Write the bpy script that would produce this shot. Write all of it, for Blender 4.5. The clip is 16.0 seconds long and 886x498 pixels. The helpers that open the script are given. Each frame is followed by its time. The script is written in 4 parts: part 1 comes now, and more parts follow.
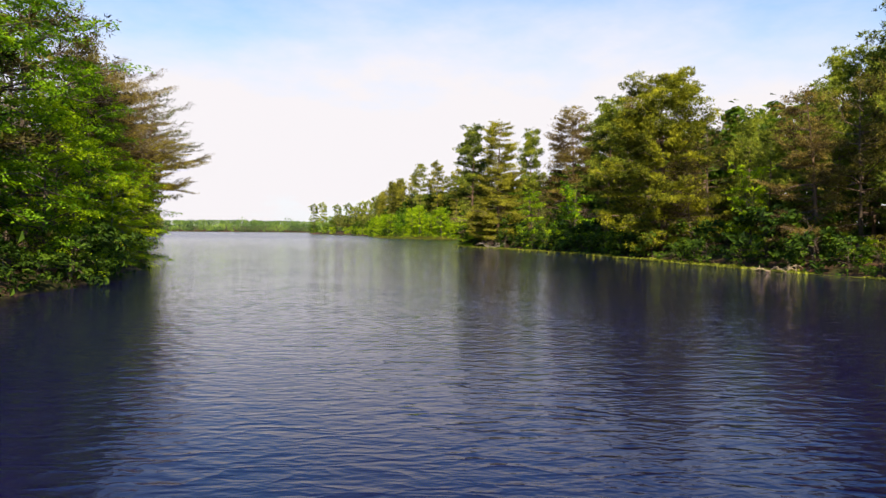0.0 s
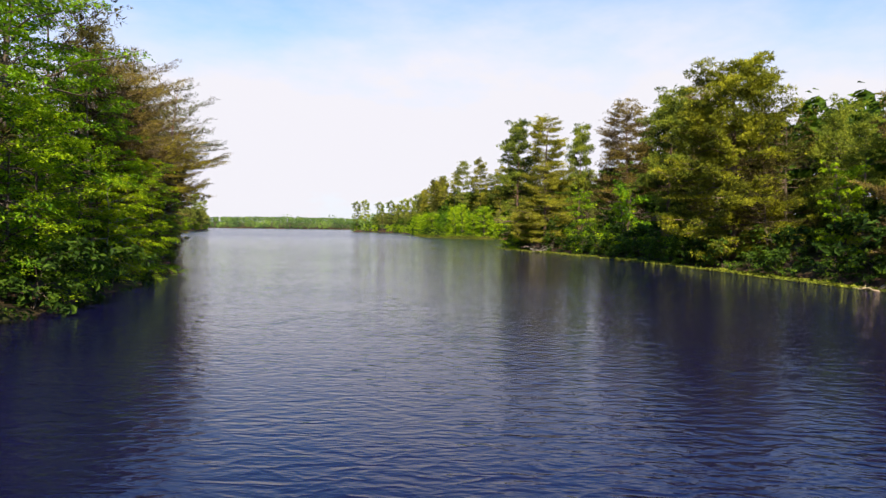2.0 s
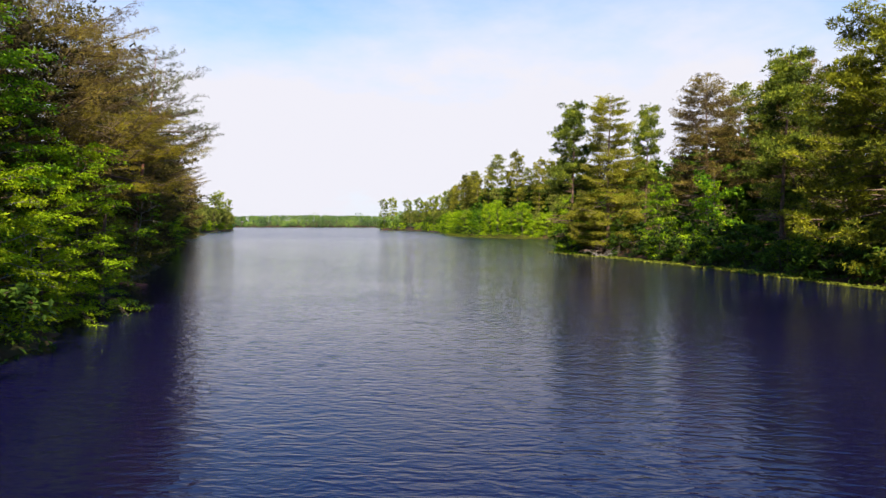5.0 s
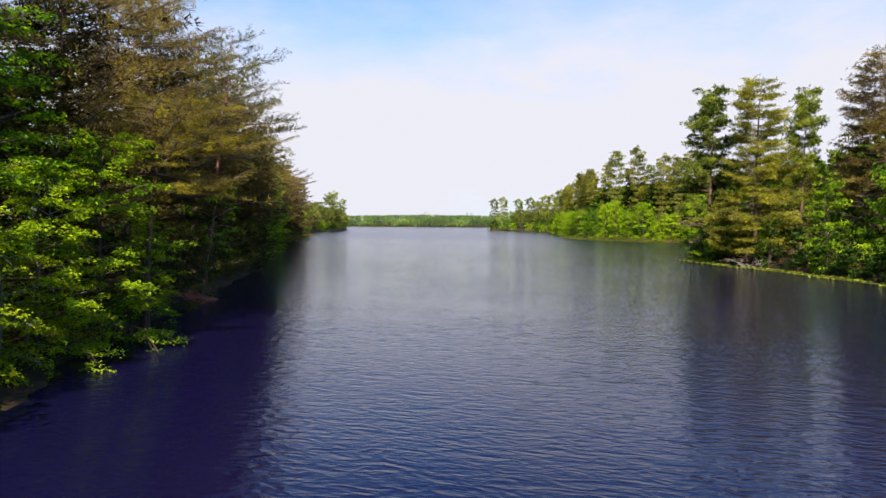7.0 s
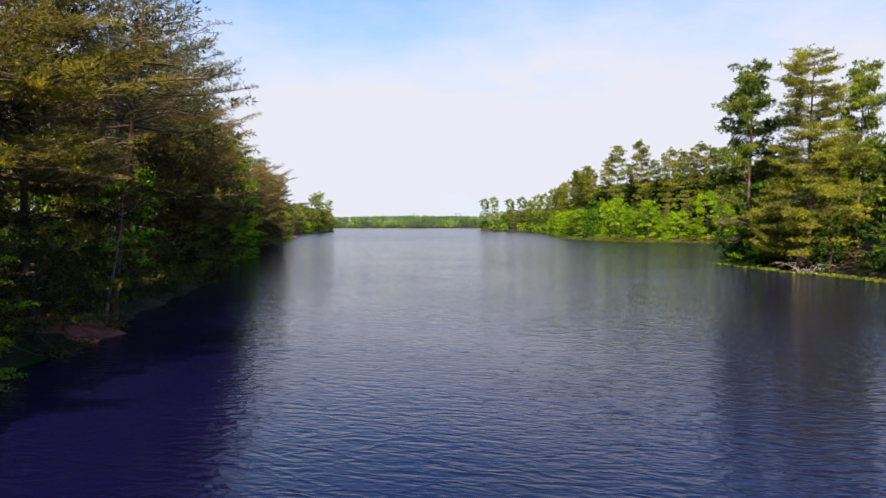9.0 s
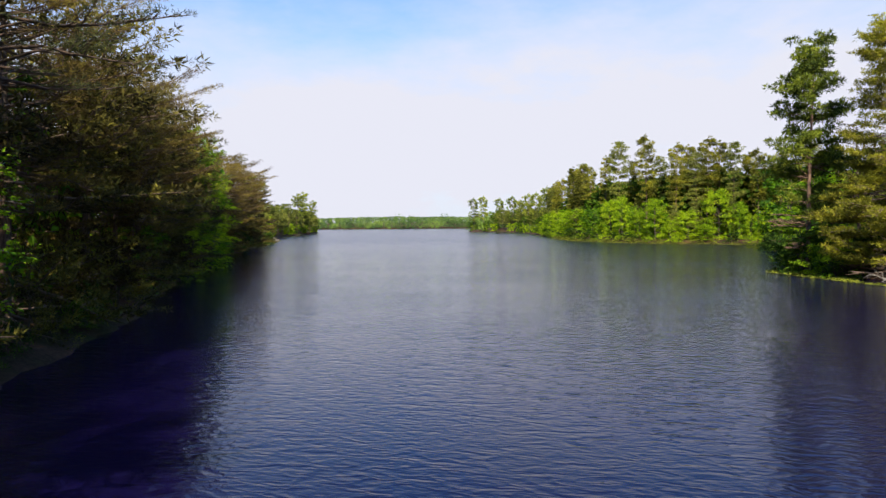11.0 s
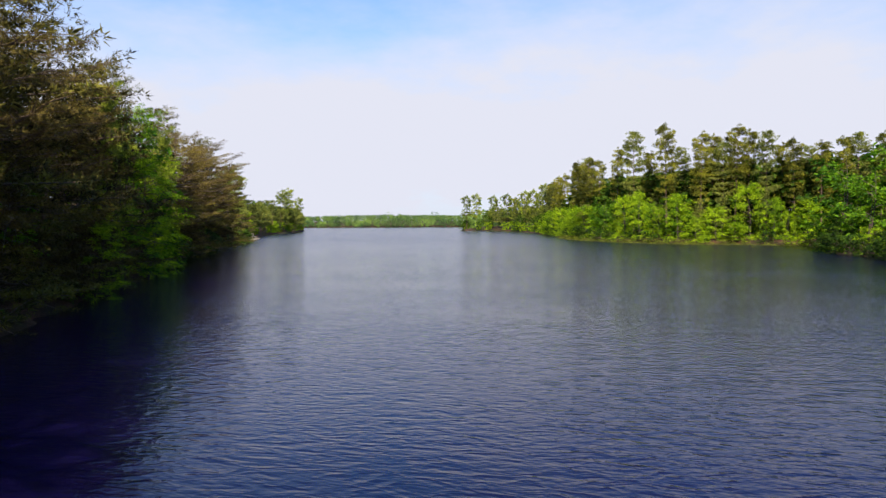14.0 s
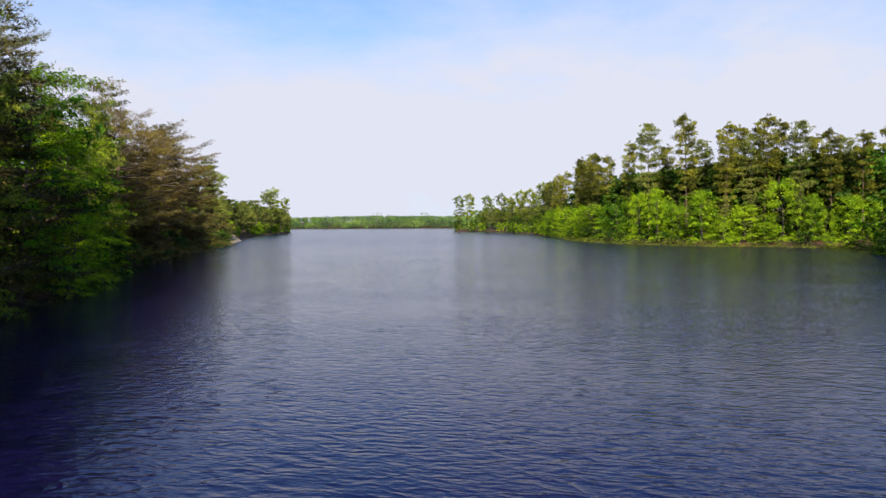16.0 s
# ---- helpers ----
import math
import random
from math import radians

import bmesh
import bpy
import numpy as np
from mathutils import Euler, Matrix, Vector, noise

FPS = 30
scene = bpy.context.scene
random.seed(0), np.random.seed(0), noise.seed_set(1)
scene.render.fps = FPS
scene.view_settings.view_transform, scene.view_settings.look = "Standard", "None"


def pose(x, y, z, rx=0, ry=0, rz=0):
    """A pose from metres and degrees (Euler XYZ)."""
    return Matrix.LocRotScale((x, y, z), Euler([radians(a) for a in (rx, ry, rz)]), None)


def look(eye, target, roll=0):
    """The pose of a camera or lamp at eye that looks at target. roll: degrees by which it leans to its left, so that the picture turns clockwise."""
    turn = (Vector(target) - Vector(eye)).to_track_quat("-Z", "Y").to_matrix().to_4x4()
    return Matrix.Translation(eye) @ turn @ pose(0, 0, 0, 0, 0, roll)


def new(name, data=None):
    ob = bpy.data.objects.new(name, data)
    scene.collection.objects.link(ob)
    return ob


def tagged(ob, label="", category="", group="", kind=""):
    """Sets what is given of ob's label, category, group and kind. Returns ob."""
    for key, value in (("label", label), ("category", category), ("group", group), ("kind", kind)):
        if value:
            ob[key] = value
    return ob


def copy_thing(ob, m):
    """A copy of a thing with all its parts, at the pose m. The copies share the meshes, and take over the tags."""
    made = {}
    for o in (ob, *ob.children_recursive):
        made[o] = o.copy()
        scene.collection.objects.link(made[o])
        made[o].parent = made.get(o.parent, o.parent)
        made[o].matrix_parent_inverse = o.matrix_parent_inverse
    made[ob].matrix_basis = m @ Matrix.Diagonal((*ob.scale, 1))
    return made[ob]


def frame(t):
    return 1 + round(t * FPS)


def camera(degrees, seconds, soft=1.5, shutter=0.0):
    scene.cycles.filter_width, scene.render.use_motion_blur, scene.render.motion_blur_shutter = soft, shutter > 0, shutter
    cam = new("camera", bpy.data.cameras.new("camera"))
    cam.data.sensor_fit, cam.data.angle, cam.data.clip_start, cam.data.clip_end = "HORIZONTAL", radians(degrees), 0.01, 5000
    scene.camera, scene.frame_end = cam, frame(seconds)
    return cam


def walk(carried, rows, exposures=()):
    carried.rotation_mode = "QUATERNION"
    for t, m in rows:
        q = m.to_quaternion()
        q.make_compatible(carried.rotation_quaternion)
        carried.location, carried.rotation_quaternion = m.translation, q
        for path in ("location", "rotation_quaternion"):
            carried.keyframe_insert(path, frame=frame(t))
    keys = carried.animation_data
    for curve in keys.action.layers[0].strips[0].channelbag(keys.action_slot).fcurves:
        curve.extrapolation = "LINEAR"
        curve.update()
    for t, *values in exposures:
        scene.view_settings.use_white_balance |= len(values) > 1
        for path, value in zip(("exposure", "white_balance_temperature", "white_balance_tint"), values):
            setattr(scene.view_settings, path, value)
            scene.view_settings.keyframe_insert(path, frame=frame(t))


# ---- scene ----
cam = camera(68.5, 16.0, 1.5)
# seconds, stops, white balance: the picture darkens and cools a little on the way
LIGHT = [(0, 1.25, 7100, 10), (1.5, 1.23, 6850, 10), (5.5, 1.18, 6650, 10), (7.5, 1.13, 6550, 10), (12.5, 1.08, 6400, 10), (16, 1.02, 6300, 10)]
PATH = [
    (0, (0.978, -2.845, 2.14), (0.974, -0.846, 2.087), 0.5),
    (0.5, (1.076, -1.868, 2.392), (0.997, 0.13, 2.336), 0.7),
    (1, (1.151, -0.718, 2.67), (1.021, 1.277, 2.614), 0.8),
    (1.5, (1.056, 0.602, 2.77), (0.92, 2.597, 2.709), 0.8),
    (2, (1.0, 2.244, 2.812), (0.864, 4.239, 2.748), 0.7),
    (2.5, (0.855, 4.02, 2.848), (0.72, 6.014, 2.778), 0.7),
    (3, (0.379, 5.733, 2.882), (0.241, 7.727, 2.814), 0.8),
    (5.5, (-2.334, 16.409, 3.571), (-2.599, 18.39, 3.494), -0.2),
    (6, (-2.571, 18.129, 3.698), (-2.925, 20.096, 3.622), -0.2),
    (6.5, (-2.654, 19.686, 3.79), (-3.168, 21.617, 3.712), 0.2),
    (7, (-3.018, 21.266, 3.797), (-3.567, 23.188, 3.719), 0.3),
    (7.5, (-3.645, 23.276, 3.664), (-4.192, 25.198, 3.584), 0.3),
    (8, (-4.564, 25.631, 3.574), (-5.1, 27.556, 3.493), 0.2),
    (8.5, (-5.558, 28.131, 3.607), (-6.085, 30.059, 3.53), 0.1),
    (9, (-6.483, 30.677, 3.663), (-6.997, 32.608, 3.588), -0.1),
    (11.5, (-11.444, 41.534, 3.971), (-11.907, 43.478, 3.898), -0.4),
    (12, (-12.18, 43.602, 3.892), (-12.64, 45.547, 3.821), -0.3),
    (12.5, (-12.933, 45.721, 3.747), (-13.387, 47.668, 3.673), -0.4),
    (13, (-13.733, 48.052, 3.629), (-14.181, 50.0, 3.556), -0.4),
    (13.5, (-14.575, 50.413, 3.642), (-15.016, 52.362, 3.568), -0.4),
    (14, (-15.528, 52.789, 3.735), (-15.962, 54.74, 3.657), -0.3),
    (14.5, (-16.512, 55.381, 3.683), (-16.938, 57.334, 3.607), -0.3),
    (15, (-17.518, 58.019, 3.672), (-17.935, 59.974, 3.596), -0.2),
    (15.5, (-18.59, 60.865, 3.656), (-18.999, 62.821, 3.58), -0.2),
    (16, (-19.803, 63.728, 3.642), (-20.202, 65.686, 3.567), -0.4),
]
walk(cam, [(t, look(eye, target, roll)) for t, eye, target, roll in PATH], LIGHT)

# ---------------------------------------------------------------- light
SUN_AZ, SUN_EL = radians(169), radians(40)      # clockwise from +y
world = bpy.data.worlds.new("sky")
scene.world = world
world.use_nodes = True


def node(tree, kind, at=(0, 0), **sets):
    n = tree.nodes.new(kind)
    for key, value in sets.items():
        n.inputs[key.replace("_", " ")].default_value = value
    return n


def build_sky():
    """Nishita sky with a thin bright cloud sheet, thicker towards the horizon, torn open in blue gaps."""
    t = world.node_tree
    t.nodes.clear()
    out, bg = t.nodes.new("ShaderNodeOutputWorld"), t.nodes.new("ShaderNodeBackground")
    sky = t.nodes.new("ShaderNodeTexSky")
    sky.sky_type, sky.sun_disc, sky.sun_elevation, sky.sun_rotation = "NISHITA", False, SUN_EL, SUN_AZ
    sky.air_density, sky.dust_density, sky.ozone_density = 1.0, 0.6, 2.0
    co = t.nodes.new("ShaderNodeTexCoord")
    sep = t.nodes.new("ShaderNodeSeparateXYZ")
    t.links.new(co.outputs["Generated"], sep.inputs[0])
    # haze: full near the horizon, thinner above
    haze = t.nodes.new("ShaderNodeMapRange")
    haze.inputs["From Min"].default_value, haze.inputs["From Max"].default_value = 0.15, 0.40
    haze.inputs["To Min"].default_value, haze.inputs["To Max"].default_value = 1.12, 0.05
    t.links.new(sep.outputs["Z"], haze.inputs["Value"])
    # one long gap in the sheet, ahead and to the left
    gap_dir = Vector((-math.sin(radians(20)), math.cos(radians(20)), math.tan(radians(16.5)))).normalized()
    dot = t.nodes.new("ShaderNodeVectorMath")
    dot.operation = "DOT_PRODUCT"
    dot.inputs[1].default_value = gap_dir
    warp = node(t, "ShaderNodeTexNoise", Scale=3.2, Detail=5.0, Roughness=0.55)
    stretch = t.nodes.new("ShaderNodeMapping")
    stretch.inputs["Scale"].default_value = (1.0, 1.0, 2.6)
    t.links.new(co.outputs["Generated"], stretch.inputs[0])
    t.links.new(stretch.outputs[0], warp.inputs["Vector"])
    wadd = t.nodes.new("ShaderNodeMath")
    wadd.operation = "MULTIPLY_ADD"
    wadd.inputs[1].default_value = 0.10
    t.links.new(warp.outputs["Fac"], wadd.inputs[0])
    t.links.new(dot.outputs["Value"], wadd.inputs[2])
    gap = t.nodes.new("ShaderNodeMapRange")
    gap.inputs["From Min"].default_value, gap.inputs["From Max"].default_value = 1.000, 1.026
    gap.inputs["To Min"].default_value, gap.inputs["To Max"].default_value = 0.0, 1.15
    t.links.new(wadd.outputs[0], gap.inputs["Value"])
    cloud = node(t, "ShaderNodeTexNoise", Scale=2.3, Detail=6.0, Roughness=0.6)
    t.links.new(stretch.outputs[0], cloud.inputs["Vector"])
    cl = t.nodes.new("ShaderNodeMapRange")
    cl.inputs["From Min"].default_value, cl.inputs["From Max"].default_value = 0.36, 0.66
    cl.inputs["To Min"].default_value, cl.inputs["To Max"].default_value = -0.18, 0.28
    t.links.new(cloud.outputs["Fac"], cl.inputs["Value"])
    s1 = t.nodes.new("ShaderNodeMath")
    s1.operation = "ADD"
    t.links.new(haze.outputs[0], s1.inputs[0])
    t.links.new(cl.outputs[0], s1.inputs[1])
    s2 = t.nodes.new("ShaderNodeMath")
    s2.operation, s2.use_clamp = "SUBTRACT", True
    t.links.new(s1.outputs[0], s2.inputs[0])
    t.links.new(gap.outputs[0], s2.inputs[1])
    scale = t.nodes.new("ShaderNodeVectorMath")
    scale.operation = "MULTIPLY"
    scale.inputs[1].default_value = (0.66, 1.55, 2.25)
    t.links.new(sky.outputs[0], scale.inputs[0])
    mix = t.nodes.new("ShaderNodeMix")
    mix.data_type = "RGBA"
    mix.inputs["B"].default_value = CLOUD
    t.links.new(s2.outputs[0], mix.inputs["Factor"])
    t.links.new(scale.outputs[0], mix.inputs["A"])
    t.links.new(mix.outputs["Result"], bg.inputs["Color"])
    bg.inputs["Strength"].default_value = SKY
    t.links.new(bg.outputs[0], out.inputs[0])


SKY, CLOUD = 0.05, (7.65, 7.7, 8.6, 1)
build_sky()
sun = new("sun", bpy.data.lights.new("sun", "SUN"))
sun.data.energy, sun.data.angle, sun.data.color = 5.0, radians(0.6), (1.0, 0.87, 0.64)
sun.matrix_world = look((math.sin(SUN_AZ) * 100, math.cos(SUN_AZ) * 100, math.tan(SUN_EL) * 100), (0, 0, 0))

# ---------------------------------------------------------------- materials


def shader(name, rough=0.8, spec=0.3):
    m = bpy.data.materials.new(name)
    m.use_nodes = True
    t = m.node_tree
    p = t.nodes["Principled BSDF"]
    p.inputs["Roughness"].default_value, p.inputs["Specular IOR Level"].default_value = rough, spec
    return m, t, p


def ramp(t, fac, stops):
    r = t.nodes.new("ShaderNodeValToRGB")
    el = r.color_ramp.elements
    while len(el) < len(stops):
        el.new(0.5)
    for e, (pos, col) in zip(el, stops):
        e.position, e.color = pos, (*col, 1)
    t.links.new(fac, r.inputs[0])
    return r


def foliage(name, dark, mid, light, through_col, glow=0.35, scale=0.9, rough=0.62):
    """Leaves: tone by clump, by leaf and by tree; light passes through the blades."""
    m, t, p = shader(name, rough, 0.07)
    co = t.nodes.new("ShaderNodeTexCoord")
    ns = node(t, "ShaderNodeTexNoise", Scale=scale, Detail=3.0, Roughness=0.6)
    t.links.new(co.outputs["Object"], ns.inputs["Vector"])
    geo, info = t.nodes.new("ShaderNodeNewGeometry"), t.nodes.new("ShaderNodeObjectInfo")
    a = t.nodes.new("ShaderNodeMath")
    a.operation = "MULTIPLY_ADD"
    a.inputs[1].default_value, a.inputs[2].default_value = 0.28, -0.54
    t.links.new(geo.outputs["Random Per Island"], a.inputs[0])
    b = t.nodes.new("ShaderNodeMath")
    b.operation, b.inputs[1].default_value = "MULTIPLY_ADD", 1.8
    t.links.new(ns.outputs["Fac"], b.inputs[0])
    t.links.new(a.outputs[0], b.inputs[2])
    c = t.nodes.new("ShaderNodeMath")
    c.operation = "MULTIPLY_ADD"
    c.inputs[1].default_value = 0.26
    t.links.new(info.outputs["Random"], c.inputs[0])
    d = t.nodes.new("ShaderNodeMath")
    d.operation = "SUBTRACT"
    d.inputs[1].default_value = 0.13
    t.links.new(b.outputs[0], c.inputs[2])
    t.links.new(c.outputs[0], d.inputs[0])
    r = ramp(t, d.outputs[0], [(0.22, dark), (0.5, mid), (0.78, light)])
    t.links.new(r.outputs[0], p.inputs["Base Color"])
    tr = t.nodes.new("ShaderNodeBsdfTranslucent")
    mul = t.nodes.new("ShaderNodeMix")
    mul.data_type, mul.blend_type = "RGBA", "MULTIPLY"
    mul.inputs["Factor"].default_value = 1.0
    mul.inputs["B"].default_value = (*through_col, 1)
    t.links.new(r.outputs[0], mul.inputs["A"])
    t.links.new(mul.outputs["Result"], tr.inputs["Color"])
    mx = t.nodes.new("ShaderNodeMixShader")
    mx.inputs[0].default_value = glow
    t.links.new(p.outputs[0], mx.inputs[1])
    t.links.new(tr.outputs[0], mx.inputs[2])
    t.links.new(mx.outputs[0], t.nodes["Material Output"].inputs["Surface"])
    return m


def bark(name, dark, light, scale=5.0):
    m, t, p = shader(name, 0.9, 0.15)
    co = t.nodes.new("ShaderNodeTexCoord")
    mp = t.nodes.new("ShaderNodeMapping")
    mp.inputs["Scale"].default_value = (1, 1, 0.22)
    t.links.new(co.outputs["Object"], mp.inputs[0])
    ns = node(t, "ShaderNodeTexNoise", Scale=scale * 3, Detail=5.0, Roughness=0.65)
    big = node(t, "ShaderNodeTexNoise", Scale=0.5, Detail=2.0)
    t.links.new(mp.outputs[0], ns.inputs["Vector"])
    t.links.new(co.outputs["Object"], big.inputs["Vector"])
    add = t.nodes.new("ShaderNodeMath")
    add.operation = "MULTIPLY_ADD"
    add.inputs[1].default_value = 0.5
    t.links.new(big.outputs["Fac"], add.inputs[0])
    t.links.new(ns.outputs["Fac"], add.inputs[2])
    r = ramp(t, add.outputs[0], [(0.5, dark), (0.95, light)])
    t.links.new(r.outputs[0], p.inputs["Base Color"])
    bp = node(t, "ShaderNodeBump", Strength=0.6, Distance=0.03)
    t.links.new(ns.outputs["Fac"], bp.inputs["Height"])
    t.links.new(bp.outputs[0], p.inputs["Normal"])
    return m


LEAF_BRIGHT = foliage("leaf_bright", (0.06, 0.13, 0.008), (0.21, 0.33, 0.010), (0.38, 0.51, 0.016), (1.5, 1.4, 0.4), 0.42)
# the leaf_mid green with the shade of the bank foot put into the colour
LEAF_SHADED = foliage("leaf_shaded", (0.010, 0.024, 0.005), (0.030, 0.064, 0.008), (0.085, 0.145, 0.012), (1.5, 1.4, 0.4), 0.3)
LEAF_MID = foliage("leaf_mid", (0.024, 0.070, 0.008), (0.105, 0.225, 0.010), (0.25, 0.41, 0.016), (1.5, 1.4, 0.4), 0.36)
LEAF_YELLOW = foliage("leaf_yellow", (0.09, 0.14, 0.006), (0.22, 0.30, 0.008), (0.36, 0.45, 0.016), (1.5, 1.4, 0.4), 0.4)
NEEDLE_GREEN = foliage("needle_green", (0.036, 0.055, 0.012), (0.140, 0.182, 0.022), (0.31, 0.355, 0.038), (1.3, 1.2, 0.5), 0.25, 0.6)
NEEDLE_OLIVE = foliage("needle_olive", (0.05, 0.062, 0.009), (0.19, 0.205, 0.016), (0.37, 0.37, 0.026), (1.3, 1.2, 0.5), 0.24, 0.5)
NEEDLE_MIX = foliage("needle_mix", (0.042, 0.048, 0.010), (0.145, 0.148, 0.018), (0.30, 0.295, 0.030), (1.3, 1.2, 0.5), 0.24, 0.5)
NEEDLE_RUST = foliage("needle_rust", (0.032, 0.028, 0.009), (0.130, 0.112, 0.014), (0.285, 0.245, 0.022), (1.3, 1.2, 0.5), 0.22, 0.6)
NEEDLE_GREY = foliage("needle_grey", (0.040, 0.054, 0.015), (0.130, 0.152, 0.033), (0.26, 0.285, 0.055), (1.3, 1.2, 0.6), 0.28, 0.6)
NEEDLE_BROWN = foliage("needle_brown", (0.030, 0.021, 0.013), (0.108, 0.080, 0.026), (0.235, 0.188, 0.040), (1.3, 1.1, 0.6), 0.18, 0.5)
# olive-brown needles, darkened so the colour carries the shade on the left bank
NEEDLE_BROWN_SHADED = foliage("needle_brown_shaded", (0.016, 0.014, 0.007), (0.070, 0.064, 0.016), (0.175, 0.158, 0.027), (1.3, 1.1, 0.6), 0.15, 0.5)
NEEDLE_PALE = foliage("needle_pale", (0.05, 0.058, 0.026), (0.11, 0.122, 0.046), (0.20, 0.212, 0.08), (1.2, 1.2, 0.8), 0.2, 0.5)
BARK_PINE = bark("bark_pine", (0.045, 0.03, 0.024), (0.20, 0.13, 0.095))
BARK_RED = bark("bark_red", (0.09, 0.042, 0.032), (0.30, 0.14, 0.10))
BARK_GREY = bark("bark_grey", (0.09, 0.08, 0.075), (0.32, 0.29, 0.26))
BARK_DARK = bark("bark_dark", (0.035, 0.028, 0.024), (0.13, 0.10, 0.08))
BARK_TWIG = bark("bark_twig", (0.06, 0.042, 0.035), (0.18, 0.13, 0.105))
DRIFTWOOD = bark("driftwood", (0.18, 0.13, 0.09), (0.42, 0.33, 0.24))


def make_ground():
    m, t, p = shader("forest_floor", 0.95, 0.1)
    co = t.nodes.new("ShaderNodeTexCoord")
    n1 = node(t, "ShaderNodeTexNoise", Scale=0.22, Detail=4.0, Roughness=0.6)
    n2 = node(t, "ShaderNodeTexNoise", Scale=7.0, Detail=6.0, Roughness=0.7)
    for n in (n1, n2):
        t.links.new(co.outputs["Object"], n.inputs["Vector"])
    r1 = ramp(t, n1.outputs["Fac"], [(0.38, (0.03, 0.04, 0.012)), (0.52, (0.055, 0.036, 0.024)), (0.68, (0.11, 0.055, 0.036))])
    r2 = ramp(t, n2.outputs["Fac"], [(0.3, (0.45, 0.45, 0.45)), (0.7, (1.25, 1.2, 1.1))])
    mx = t.nodes.new("ShaderNodeMix")
    mx.data_type, mx.blend_type = "RGBA", "MULTIPLY"
    mx.inputs["Factor"].default_value = 1.0
    t.links.new(r1.outputs[0], mx.inputs["A"])
    t.links.new(r2.outputs[0], mx.inputs["B"])
    t.links.new(mx.outputs["Result"], p.inputs["Base Color"])
    bp = node(t, "ShaderNodeBump", Strength=0.8, Distance=0.06)
    t.links.new(n2.outputs["Fac"], bp.inputs["Height"])
    t.links.new(bp.outputs[0], p.inputs["Normal"])
    return m


def make_water():
    """Dark lake water under a light breeze: long low ripples with finer ones on top."""
    m, t, p = shader("lake_water", 0.04, 0.44)
    p.inputs["IOR"].default_value = 1.34
    co = t.nodes.new("ShaderNodeTexCoord")
    # slow turn of the wave trains over the lake
    mp = t.nodes.new("ShaderNodeMapping")
    mp.inputs["Scale"].default_value = (0.5, 1.15, 1.0)
    mp.inputs["Rotation"].default_value = (0, 0, radians(-9))
    t.links.new(co.outputs["Object"], mp.inputs[0])
    a = node(t, "ShaderNodeTexNoise", Scale=2.5, Detail=2.0, Roughness=0.5, Distortion=0.35)
    b = node(t, "ShaderNodeTexNoise", Scale=7.5, Detail=2.5, Roughness=0.55, Distortion=0.3)
    c = node(t, "ShaderNodeTexNoise", Scale=0.09, Detail=3.0, Roughness=0.6)
    t.links.new(mp.outputs[0], a.inputs["Vector"])
    t.links.new(mp.outputs[0], b.inputs["Vector"])
    t.links.new(co.outputs["Object"], c.inputs["Vector"])
    # sharp little crests: fold the long waves at their middle
    f1 = t.nodes.new("ShaderNodeMath")
    f1.operation, f1.inputs[1].default_value = "SUBTRACT", 0.5
    f2 = t.nodes.new("ShaderNodeMath")
    f2.operation = "ABSOLUTE"
    f3 = t.nodes.new("ShaderNodeMath")
    f3.operation, f3.inputs[1].default_value, f3.inputs[2].default_value = "MULTIPLY_ADD", -1.7, 1.0
    t.links.new(a.outputs["Fac"], f1.inputs[0])
    t.links.new(f1.outputs[0], f2.inputs[0])
    t.links.new(f2.outputs[0], f3.inputs[0])
    gust = t.nodes.new("ShaderNodeMapRange")
    gust.inputs["From Min"].default_value, gust.inputs["From Max"].default_value = 0.35, 0.65
    gust.inputs["To Min"].default_value, gust.inputs["To Max"].default_value = 0.65, 1.1
    t.links.new(c.outputs["Fac"], gust.inputs["Value"])
    mix = t.nodes.new("ShaderNodeMath")
    mix.operation = "MULTIPLY_ADD"
    mix.inputs[1].default_value = 0.42
    t.links.new(b.outputs["Fac"], mix.inputs[0])
    t.links.new(f3.outputs[0], mix.inputs[2])
    # the breeze is stronger out on the open lake than between the banks
    sp = t.nodes.new("ShaderNodeSeparateXYZ")
    t.links.new(co.outputs["Object"], sp.inputs[0])
    fetch = t.nodes.new("ShaderNodeMapRange")
    fetch.inputs["From Min"].default_value, fetch.inputs["From Max"].default_value = 40, 220
    fetch.inputs["To Min"].default_value, fetch.inputs["To Max"].default_value = 1.0, 2.2
    t.links.new(sp.outputs["Y"], fetch.inputs["Value"])
    blow = t.nodes.new("ShaderNodeMath")
    blow.operation = "MULTIPLY"
    t.links.new(fetch.outputs[0], blow.inputs[0])
    t.links.new(gust.outputs[0], blow.inputs[1])
    h = t.nodes.new("ShaderNodeMath")
    h.operation = "MULTIPLY"
    t.links.new(mix.outputs[0], h.inputs[0])
    t.links.new(blow.outputs[0], h.inputs[1])
    bp = node(t, "ShaderNodeBump", Strength=1.0, Distance=RIPPLE)
    t.links.new(h.outputs[0], bp.inputs["Height"])
    t.links.new(bp.outputs[0], p.inputs["Normal"])
    chop = t.nodes.new("ShaderNodeMapRange")
    chop.inputs["From Min"].default_value, chop.inputs["From Max"].default_value = 45, 190
    chop.inputs["To Min"].default_value, chop.inputs["To Max"].default_value = 0.04, 0.19
    t.links.new(sp.outputs["Y"], chop.inputs["Value"])
    t.links.new(chop.outputs[0], p.inputs["Roughness"])
    murk = ramp(t, c.outputs["Fac"], [(0.35, WATER_A), (0.7, WATER_B)])
    t.links.new(murk.outputs[0], p.inputs["Base Color"])
    return m


